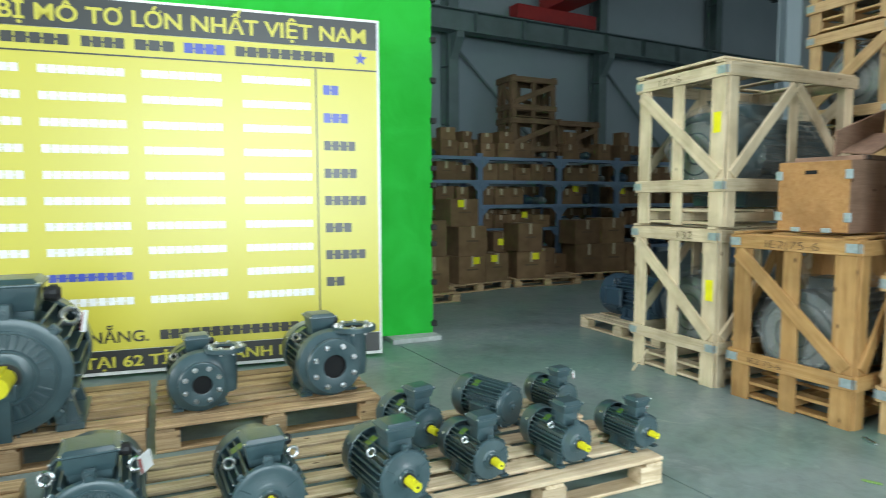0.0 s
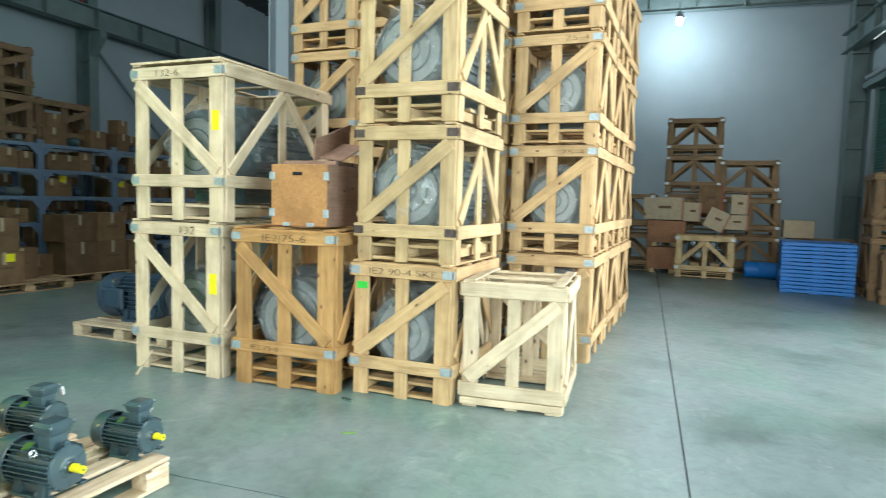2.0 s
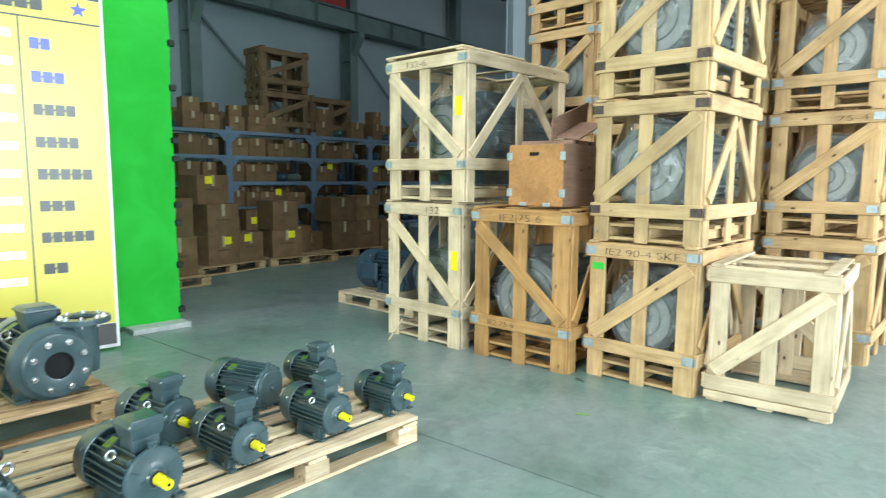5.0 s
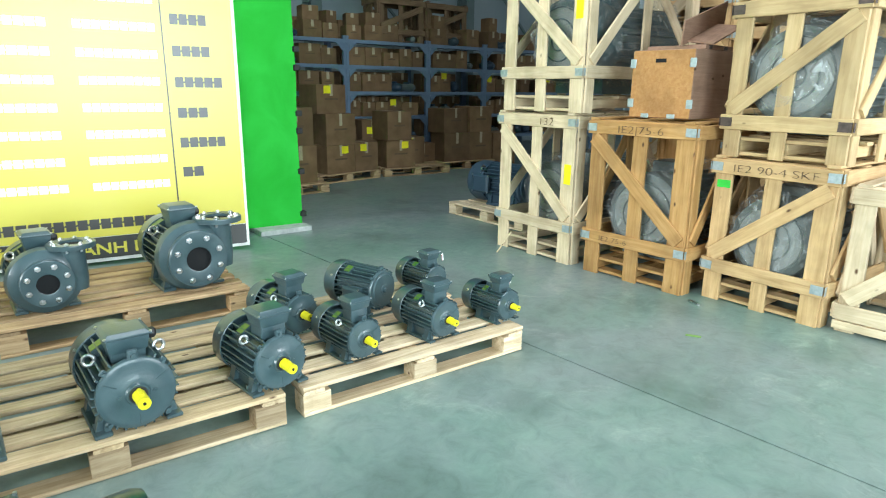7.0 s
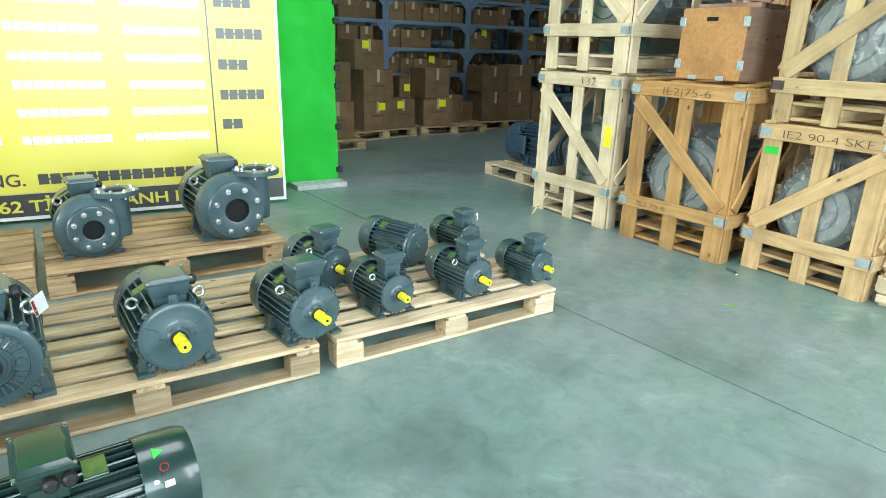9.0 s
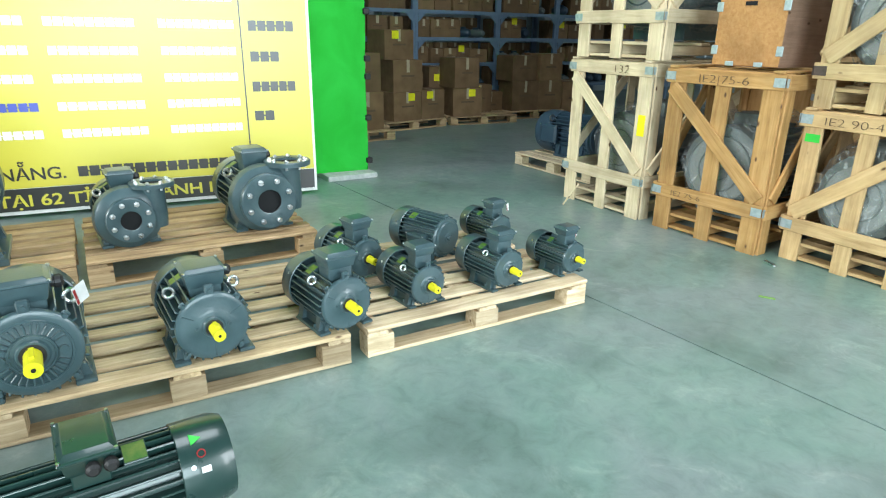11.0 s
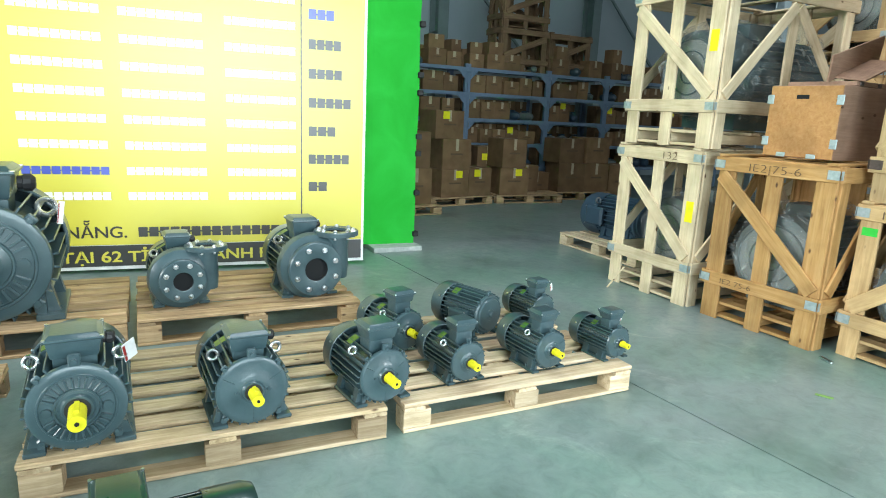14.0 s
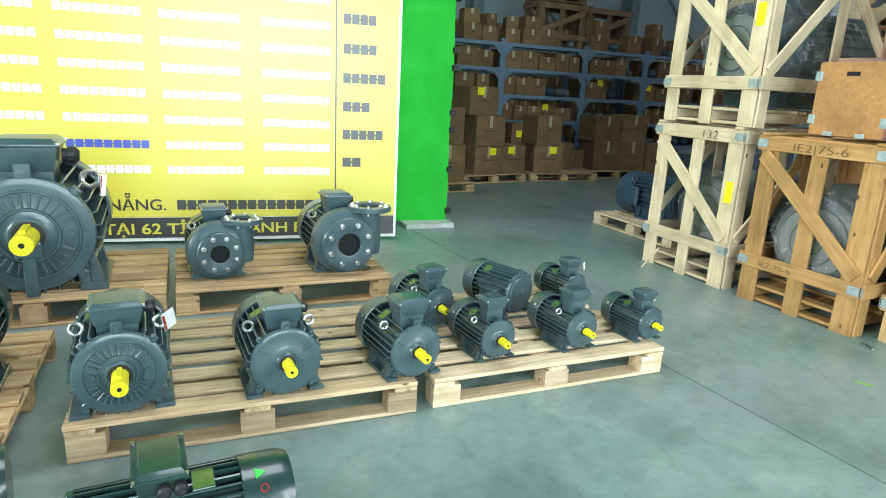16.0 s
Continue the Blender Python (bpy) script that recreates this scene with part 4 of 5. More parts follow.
def pump(m, s, label, fl_=1.0):
    """A close-coupled pump: motor behind, round volute in front, discharge flange on top of its side. s: size of the inlet flange."""
    ax = s * 1.38 - 0.03
    th = motor(m, s * 1.0, s * 3.1, ax, 0.02, 0.02, MOTOR, label, eyes=1, shaft=False, box_w=0.95, box_h=0.78, box_y=0.40, name="pump")
    th["category"], th["group"] = "pump", "pumps"
    C = Matrix.Translation((0, 0, ax)) @ FRONT
    bm = lathe(bmesh.new(), [(s * 0.95, -s * 0.5), (s * 1.18, -s * 0.36), (s * 1.26, -s * 0.1), (s * 1.18, s * 0.16), (s * 0.98, s * 0.30), (s * 0.80, s * 0.36), (s * 0.80, s * 0.5)], C, 48)
    vol = part("volute", bm, MOTOR, th, "", True)
    bm = bmesh.new()
    lathe(bm, [(s * 0.42 * fl_, s * 0.62), (s * 0.47 * fl_, s * 0.635), (s * 0.96 * fl_, s * 0.635), (s * fl_, s * 0.60), (s * fl_, s * 0.44), (s * 0.7, s * 0.42)], C, 48)
    fl = part("inlet_flange", bm, MOTOR, th, "", True)
    part("inlet", lathe(bmesh.new(), [(s * 0.43 * fl_, s * 0.625), (s * 0.43 * fl_, s * 0.45), (0, s * 0.45)], C, 32), HOLE, fl)
    for k in range(8):
        a = 2 * math.pi * (k + 0.5) / 8
        bm = bmesh.new()
        cyl(bm, s * 0.105, s * 0.06, C @ Matrix.Rotation(a, 4, "Z") @ Matrix.Translation((s * 0.76 * fl_, 0, s * 0.63)), 6)
        cyl(bm, s * 0.055, s * 0.12, C @ Matrix.Rotation(a, 4, "Z") @ Matrix.Translation((s * 0.76 * fl_, 0, s * 0.63)), 10)
        part("bolt", bm, STEEL, fl)
    # rising discharge neck and its flange
    D_ = Matrix.Translation((s * 0.98, s * 0.1, ax))
    bm = lathe(bmesh.new(), [(s * 0.42, -s * 0.5), (s * 0.46, 0), (s * 0.44, s * 0.6), (s * 0.46, s * 1.2)], D_, 32)
    part("discharge_neck", bm, MOTOR, vol, "", True)
    F_ = Matrix.Translation((s * 0.98, s * 0.1, ax + s * 1.12))
    dfl = part("discharge_flange", lathe(bmesh.new(), [(s * 0.40, s * 0.06), (s * 0.40, s * 0.16), (s * 0.45, s * 0.175), (s * 0.80, s * 0.175), (s * 0.83, s * 0.14), (s * 0.83, 0.0), (s * 0.4, 0)], F_, 40), MOTOR, vol, "", True)
    part("outlet", lathe(bmesh.new(), [(s * 0.41, s * 0.17), (s * 0.40, s * 0.07), (0, s * 0.07)], F_, 28), HOLE, dfl)
    for k in range(8):
        a = 2 * math.pi * (k + 0.5) / 8
        bm = cyl(bmesh.new(), s * 0.085, s * 0.06, F_ @ Matrix.Rotation(a, 4, "Z") @ Matrix.Translation((s * 0.63, 0, s * 0.17)), 6)
        cyl(bm, s * 0.045, s * 0.38, F_ @ Matrix.Rotation(a, 4, "Z") @ Matrix.Translation((s * 0.63, 0, -s * 0.12)), 8)
        part("bolt", bm, STEEL, dfl)
    bm = box(bmesh.new(), (-s * 0.55, s * 0.25, 0), (s * 0.55, s * 1.9, s * 0.16), None, 0.006)
    box(bm, (-s * 0.3, s * 0.3, s * 0.1), (s * 0.3, s * 0.6, s * 0.7), None, 0.006)
    part("base", bm, MOTOR, th)
    return th


pump(pose(0.135, 3.84, 0.16, 0, 0, 4), 0.152, "grey-blue pump with a bolted round inlet flange on a pallet", 0.88)
pump(pose(0.925, 3.82, 0.155, 0, 0, 4), 0.178, "larger grey-blue pump with bolted inlet and discharge flanges")

# ---- crates ----


def crate(m, w, d, h, material, label, flip=1, post=0.11, plate=PLATE, slab=False, sides=True, empty_=False, group="stacked crates", vee=False, low=None):
    """An open plank crate on a pallet foot; local: front at x 0, depth along +x, width along y, base at z 0."""
    th = empty("crate", m, label, "crate", group)
    t, pw = 0.022, 0.095
    y0, y1 = -w / 2, w / 2
    zb, zt = (low or 0.20 * h + 0.03, h - 0.055) if not empty_ else (0.125, h - 0.055)
    rnd = random.Random(w * 7 + d * 3 + h)
    fx = t * 1.5
    # uprights of front and back
    for x, f in ((fx, -1), (d - fx, 1)):
        for k, y in enumerate((y0 + post / 2 + 0.012, rnd.uniform(-0.02, 0.02), y1 - post / 2 - 0.012)):
            plank(th, (x, y, 0.0), (x, y, h - 0.02), post if k != 1 else post * 0.85, t, (f, 0, 0), material)
        plank(th, (x + f * t, y0, zt), (x + f * t, y1, zt), pw, t, (f, 0, 0), material)
        plank(th, (x + f * t, y0, zb), (x + f * t, y1, zb), pw, t, (f, 0, 0), material)
        a, b = (y0 + 0.05, y1 - 0.05) if flip * f > 0 else (y1 - 0.05, y0 + 0.05)
        if vee:
            for e in (y0 + 0.06, y1 - 0.06):
                plank(th, (x + f * t, e, zb + 0.075), (x + f * t, e * 0.06, zt - 0.075), 0.085, t * 0.9, (f, 0, 0), material, "brace")
        else:
            plank(th, (x + f * t, a, zb + 0.075), (x + f * t, b, zt - 0.075), 0.10, t * 0.9, (f, 0, 0), material, "brace")
    # sides
    for y, f in ((y0, -1), (y1, 1)):
        ys = y - f * t * 0.5
        plank(th, (t, ys + f * t, zt), (d - t, ys + f * t, zt), pw, t, (0, f, 0), material)
        plank(th, (t, ys + f * t, zb), (d - t, ys + f * t, zb), pw, t, (0, f, 0), material)
        for x in (0.075 + t, d * 0.5, d - 0.075 - t):
            plank(th, (x, ys, 0.0), (x, ys, h - 0.02), 0.095, t, (0, f, 0), material)
        if sides:
            plank(th, (d * 0.5 - 0.02, ys + f * t, zt - 0.075), (0.08, ys + f * t, zb + 0.075), 0.085, t * 0.9, (0, f, 0), material, "brace")
            plank(th, (d * 0.5 + 0.02, ys + f * t, zt - 0.075), (d - 0.08, ys + f * t, zb + 0.075), 0.085, t * 0.9, (0, f, 0), material, "brace")
    # foot: runners and deck
    for z in (0.02, 0.115) if not empty_ else (0.02,):
        for k in range(4 if z > 0.1 else 2):
            x = 0.10 + (d - 0.2) * k / (3 if z > 0.1 else 1)
            plank(th, (x, y0 + 0.025, z), (x, y1 - 0.025, z), 0.10, t, (0, 0, 1), material, "deck_board")
    for y in (y0 + 0.09, 0, y1 - 0.09) if not empty_ else ():
        plank(th, (0.06, y, 0.067), (d - 0.06, y, 0.067), 0.07, 0.07, (0, 0, 1), material, "runner")
    if empty_:
        for x in (fx - t, d - fx + t):
            plank(th, (x, y0, 0.045), (x, y1, 0.045), 0.05, t, (1, 0, 0), material, "sill")
    # top slats
    for k in range(4 if not empty_ else 3):
        x = 0.06 + (d - 0.12) * k / (3 if not empty_ else 2)
        plank(th, (x, y0 + 0.002, h - 0.010), (x, y1 - 0.002, h - 0.010), 0.085, 0.018, (0, 0, 1), material, "top_slat")
    for y in (y0 + 0.05, y1 - 0.05):
        plank(th, (0.0, y, h + 0.008), (d, y, h + 0.008), 0.075, 0.016, (0, 0, 1), material, "top_slat")
    if slab:
        for k in range(3):
            plank(th, (-0.01, y0 + w * (k + 0.5) / 3, h + 0.026), (d * 0.55, y0 + w * (k + 0.5) / 3, h + 0.026), w / 3 - 0.006, 0.018, (0, 0, 1), material, "top_slat")
    # corner plates
    if plate:
        for z in (zt, zb):
            for y in (y0, y1):
                s = 1 if y > 0 else -1
                bm = box(bmesh.new(), (-t - 0.0045 + fx - t / 2 - t * 0 + 0.0095 - 0.0105, min(y + s * 0.003, y - s * 0.07), z - 0.028), (fx - t * 1.5 - 0.0005, max(y + s * 0.003, y - s * 0.07), z + 0.028))
                box(bm, (fx - t * 1.5 - 0.003, min(y + s * t * 0.5, y + s * (t * 0.5 + 0.003)), z - 0.028), (0.07, max(y + s * t * 0.5 + s * 0.001, y + s * (t * 0.5 + 0.004)), z + 0.028))
                part("corner_plate", bm, plate, th)
    return th


def wrapped_motor(m, r, length, axis, label, paint=MOTOR_PALE):
    """A pale motor under crumpled clear film, its fan grille to the front; local: front at x 0, axis along +x."""
    th = empty("wrapped_motor", m, label, "motor", "motors in crates")
    C = Matrix.Translation((0, 0, axis)) @ Matrix.Rotation(radians(-90), 4, "Y")      # z towards -x
    part("fan_cowl", lathe(bmesh.new(), [(r * 0.2, 0.0), (r * 0.82, 0.0), (r * 0.97, -0.03), (r * 1.0, -0.07), (r * 1.0, -length * 0.3), (r * 0.9, -length * 0.3)], C, 40), paint, th, "", True)
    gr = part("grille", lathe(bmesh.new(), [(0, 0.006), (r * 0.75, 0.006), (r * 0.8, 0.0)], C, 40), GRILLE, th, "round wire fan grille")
    for k in (0.24, 0.50, 0.78):
        part("ring", torus(bmesh.new(), r * k, r * 0.022, C @ Matrix.Translation((0, 0, 0.008)), 40, 6), paint, gr, "", True)
    bm = cyl(bmesh.new(), r * 0.82, length * 0.7, C @ Matrix.Translation((0, 0, -length)), 32)
    for k in range(28):
        box(bm, (r * 0.8, -0.006, -length), (r * 0.95, 0.006, -length * 0.3), C @ Matrix.Rotation(2 * math.pi * k / 28, 4, "Z"))
    part("finned_body", bm, paint, th)
    bm = box(bmesh.new(), (length * 0.2, -r * 0.8, 0), (length * 0.8, r * 0.8, axis * 0.3), None, 0.01)
    part("base", bm, paint, th)
    part("terminal_box", box(bmesh.new(), (length * 0.35, -r * 0.4, axis + r * 0.8), (length * 0.65, r * 0.4, axis + r * 1.22), None, 0.015), paint, th, "", True)
    bm = bmesh.new()
    bmesh.ops.create_icosphere(bm, subdivisions=4, radius=1.0)
    for v in bm.verts:
        n_ = noise.noise(v.co * 2.3 + Vector((r * 9, length, 0))) * 0.10 + noise.noise(v.co * 7.0) * 0.06
        c = v.co
        q = Vector((max(-0.86, min(0.86, c.x * 1.15)), max(-0.86, min(0.86, c.y * 1.12)), max(-0.9, min(0.9, c.z * 1.1))))
        q *= 1.0 + n_
        v.co = Vector((length * 0.5 + q.x * length * 0.62, q.y * r * 1.22, axis + r * 0.06 + q.z * r * 1.28))
        v.co.z = max(v.co.z, 0.006)
    part("film", bm, WRAP, th, "crumpled clear plastic film", True)
    return th


def rowpose(x, y, z=0.0, turn=0.0):
    return pose(x, y, z, 0, 0, turn)


PALE_L = "tall pale pine crate with corner plates and a wrapped motor"
cA = crate(rowpose(3.675, 3.675, 0, 1.5), 0.88, 1.5, 1.205, WHITE_PINE, PALE_L, flip=-1, post=0.13, low=0.305)
cA2 = crate(rowpose(3.665, 3.635, 1.225, 1.0), 0.90, 1.5, 1.19, WHITE_PINE, PALE_L, flip=-1, post=0.13, slab=True, low=0.305)
cB = crate(rowpose(3.725, 2.672, 0, 4), 0.86, 1.1, 1.185, ORANGE, "orange-brown pine crate with zinc corner plates and a wrapped motor", flip=-1, post=0.135, low=0.30)
cC = crate(rowpose(3.905, 1.79, 0, 1.0), 0.785, 1.05, 0.975, MID, "pine crate with a round fan grille showing inside", flip=1, post=0.12, low=0.243)
cD = crate(rowpose(4.02, 0.995, 0, 6), 0.71, 0.86, 0.88, WHITE_PINE, "empty pale pine crate at the stack's corner", flip=1, post=0.105, plate=None, empty_=True)
c2 = crate(rowpose(3.93, 1.79, 0.985, 1.0), 0.775, 1.05, 0.965, PALE, "light pine crate with dark strap plates holding a wrapped motor", flip=1, plate=PLATE_DARK)
for k in (1, 2):
    copy_thing(c2, rowpose(3.935 + 0.008 * k, 1.79 + 0.010 * k, 0.985 + 0.99 * k, 1.0 - k))
c3 = crate(rowpose(5.54, 1.115, 0.0, 1.0), 0.77, 1.02, 0.965, MID, "honey-coloured pine crate in a high stack, wrapped motor inside", flip=1, plate=PLATE)
rnd = random.Random(5)
for ix, x in enumerate((5.54, 6.62, 7.68)):
    for iy, y in enumerate((1.115, 1.97, 2.77, 3.55)):
        for k in range(5 if (ix == 0 and iy) else 4):
            if ix == 0 and iy == 0 and k == 0:
                continue
            if ix == 2 and iy in (1, 2):
                continue
            copy_thing(c3, rowpose(x + rnd.uniform(-0.02, 0.02), y + rnd.uniform(-0.02, 0.02) + 0.02 * ix, 0.985 * k, rnd.uniform(-1.5, 1.5)))
w1 = wrapped_motor(rowpose(3.90, 3.69, 0.14), 0.30, 1.0, 0.36, "pale motor wrapped in clear film inside a crate")
wrapped_motor(rowpose(3.86, 3.62, 1.365), 0.33, 1.25, 0.42, "dark finned motor under clear film in the upper pale crate", MOTOR)
w2 = wrapped_motor(rowpose(3.87, 2.69, 0.14, 4), 0.31, 0.8, 0.36, "pale motor wrapped in clear film inside an orange crate")
w3 = wrapped_motor(rowpose(4.0, 1.80, 0.14, 1), 0.27, 0.75, 0.33, "pale motor with a round fan grille under clear film")
for k in range(3):
    copy_thing(w1, rowpose(4.02, 1.80, 0.985 * (k + 1) + 0.15))
for k in range(4):
    copy_thing(w3, rowpose(5.65, 1.115, 0.985 * k + 0.14))
for k in range(4):
    copy_thing(w1, rowpose(5.65, 3.55, 0.985 * k + 0.14))

# ---- boxes on the crates ----
tb = empty("tool_box", rowpose(3.825, 2.595, 1.212, 5), "orange plywood box with metal corner clips and a hand hole", "box")
part("body", box(bmesh.new(), (0, -0.23, 0), (0.55, 0.23, 0.46), None, 0.004), PLYSIDE, tb)
part("front_panel", box(bmesh.new(), (-0.012, -0.23, 0.004), (-0.0005, 0.23, 0.456), None, 0.003), PLY, tb)
bm = box(bmesh.new(), (-0.0145, -0.03, 0.375), (-0.0125, 0.05, 0.40))
part("hand_hole", bm, HOLE, tb)
for z in (0.10, 0.37):
    for y in (-0.225, 0.225):
        part("clip", box(bmesh.new(), (-0.02, y - 0.025, z - 0.03), (-0.0125, y + 0.02, z + 0.03), None, 0.003), PLATE, tb)
for y in (-0.1, 0.1):
    part("clip", box(bmesh.new(), (-0.02, y - 0.03, 0.0), (-0.0125, y + 0.03, 0.03), None, 0.003), PLATE, tb)
ob_ = empty("open_box", rowpose(3.825, 2.595, 1.675, 5), "open brown plywood box with its flaps up, on the tool box", "box")
part("rim", box(bmesh.new(), (0.14, -0.22, 0.0), (0.54, 0.22, 0.03), None, 0.004), PLYSIDE, ob_)
part("flap", box(bmesh.new(), (0.0, -0.008, 0.0), (0.60, 0.004, 0.17), Matrix.Translation((0.10, -0.06, 0.022)) @ Matrix.Rotation(radians(-17), 4, "Y") @ Matrix.Rotation(radians(12), 4, "X"), 0.002), PLYSIDE, ob_)
part("flap", box(bmesh.new(), (0.0, -0.19, 0.0), (0.42, 0.0, 0.012), Matrix.Translation((0.16, -0.07, 0.05)) @ Matrix.Rotation(radians(-19), 4, "Y") @ Matrix.Rotation(radians(8), 4, "X"), 0.002), PLYSIDE, ob_)
for x in (0.2, 0.42):
    part("clip", box(bmesh.new(), (x - 0.02, -0.228, 0.002), (x + 0.02, -0.2205, 0.028), None, 0.002), PLATE_DARK, ob_)


def stick(parent_pose, lo, hi, material, label, name="sticker"):
    ob = part(name, box(bmesh.new(), lo, hi), material)
    ob.matrix_world = parent_pose
    return tagged(ob, label, "sticker")


# ---- cartons ----


def carton(m, sx, sy, sz, label="brown cardboard carton with printed lines", sticker=0, group="cartons", material=None, bars=True):
    th = empty("carton", m, label, "carton", group)
    part("body", box(bmesh.new(), (-sx / 2, -sy / 2, 0), (sx / 2, sy / 2, sz), None, 0.006), material or CARD, th)
    part("tape", box(bmesh.new(), (-0.025, -sy / 2 - 0.0015, sz * 0.62), (0.025, sy / 2 + 0.0015, sz + 0.0015)), CARD_PALE, th)
    if bars:
        part("print", box(bmesh.new(), (-sx * 0.22, -sy / 2 - 0.002, sz * 0.48), (sx * 0.22, -sy / 2 - 0.0005, sz * 0.54)), PENCIL, th, "dark printed line")
    if sticker:
        x = (sticker - 1.5) * sx * 0.28
        part("sticker", box(bmesh.new(), (x - 0.06, -sy / 2 - 0.003, sz * 0.70), (x + 0.06, -sy / 2 - 0.001, sz * 0.70 + 0.11)), STICKER, th, "bright yellow square sticker")
    return th


pallet(3.78, 8.25, 1.25, 1.0, PALLET, "wooden pallet loaded with brown cartons", turn=12)
pallet(5.08, 8.50, 1.22, 0.9, PALLET, "wooden pallet half filled with brown cartons", turn=-5)
pallet(6.35, 8.75, 1.2, 0.9, PALLET, "wooden pallet loaded with brown cartons", turn=-3)
pallet(2.75, 7.55, 0.95, 1.0, PALLET, "wooden pallet loaded with brown cartons", turn=6)
for x, y, z, sx, sy, sz, turn, st in (
    (3.30, 7.95, Z, 0.5, 0.45, 0.5, 8, 0), (3.27, 7.96, Z + 0.5, 0.5, 0.45, 0.5, 5, 0),
    (4.22, 8.60, Z, 0.50, 0.45, 0.42, 8, 2), (4.70, 8.68, Z, 0.44, 0.45, 0.44, 8, 1), (4.25, 8.62, Z + 0.42, 0.50, 0.46, 0.46, 4, 0), (4.10, 8.64, Z + 0.88, 0.52, 0.45, 0.42, 10, 1),
    (4.0, 9.1, Z, 0.5, 0.4, 0.5, 12, 0), (4.58, 9.14, Z, 0.45, 0.4, 0.66, 12, 2), (4.05, 9.12, Z + 0.5, 0.5, 0.4, 0.5, 9, 1),
    (5.42, 8.75, Z, 0.52, 0.46, 0.44, -5, 2), (5.36, 8.74, Z + 0.44, 0.47, 0.46, 0.46, 3, 0), (5.15, 9.15, Z, 0.4, 0.4, 0.75, -5, 1), (5.9, 9.1, Z, 0.45, 0.4, 0.45, -6, 1),
    (6.75, 9.0, Z, 0.55, 0.45, 0.5, -3, 0), (6.7, 9.02, Z + 0.5, 0.55, 0.45, 0.42, 4, 0), (7.28, 8.98, Z, 0.5, 0.45, 0.5, -5, 0), (7.26, 9.0, Z + 0.5, 0.52, 0.45, 0.45, 2, 0), (6.2, 9.25, 0.0, 0.5, 0.4, 0.45, 0, 0), (7.9, 9.1, 0.0, 0.6, 0.5, 0.6, 3, 0)):
    carton(pose(x, y, z, 0, 0, turn), sx, sy, sz, "brown cardboard carton with a bright yellow sticker" if st else "brown cardboard carton stacked on a pallet", st)

# ---- shelving along the wall ----
SH = Matrix.Translation((4.95, 9.48, 0)) @ Matrix.Rotation(radians(2.0), 4, "Z")
LEV = (0.50, 0.91, 1.33, 1.755, 2.16)
bays = (-1.75, 0.0, 1.68, 3.05, 4.7, 6.4)


def shelf_unit(x0, x1):
    th = empty("shelf_unit", SH @ Matrix.Translation((x0, 0, 0)), "blue-grey slotted steel shelf unit, fully loaded", "shelf", "shelf units")
    w = x1 - x0
    for y in (0, 0.62):
        part("upright", box(bmesh.new(), (0.002, y, 0), (0.052, y + 0.05, 2.22)), SHELF, th)
        part("upright", box(bmesh.new(), (w - 0.052, y, 0), (w - 0.002, y + 0.05, 2.22)), SHELF, th)
    for z in LEV:
        sh = part("shelf_board", box(bmesh.new(), (0.055, 0.03, z - 0.02), (w - 0.055, 0.65, z)), SHELF, th)
        part("front_beam", box(bmesh.new(), (0.0, -0.012, z - 0.055), (w, -0.002, z + 0.002)), SHELF, sh)
        for sx, x in ((1, 0.053), (-1, w - 0.053)):
            bm = bmesh.new()
            vs = [bm.verts.new((x + dx * sx, y, z - 0.055 - dz)) for y in (-0.010, -0.004) for dx, dz in ((0, 0), (0.14, 0), (0, 0.14))]
            bm.faces.new(vs[:3]), bm.faces.new(vs[3:][::-1])
            for k in range(3):
                bm.faces.new((vs[k], vs[k + 3], vs[(k + 1) % 3 + 3], vs[(k + 1) % 3]))
            bmesh.ops.recalc_face_normals(bm, faces=bm.faces)
            part("gusset", bm, SHELF, sh)
    return th


for a, c in zip(bays, bays[1:]):
    shelf_unit(a, c)
rnd = random.Random(11)


def parcel(m, r, label):
    """A small film-wrapped motor lying on a shelf."""
    th = empty("small_motor", m, label, "motor", "shelved motors")
    C = Matrix.Translation((0, 0, r)) @ FRONT
    part("body", lathe(bmesh.new(), [(0, 0.16), (r * 0.5, 0.16), (r * 0.9, 0.12), (r, 0.05), (r * 0.95, -0.1), (r * 0.7, -0.16), (0, -0.16)], C, 20), rnd.choice((MOTOR_FAR, MOTOR_PALE, MOTOR)), th, "", True)
    part("terminal_box", box(bmesh.new(), (-r * 0.45, -0.06, r * 1.7), (r * 0.45, 0.07, r * 2.3), None, 0.008), MOTOR_FAR, th)
    return th


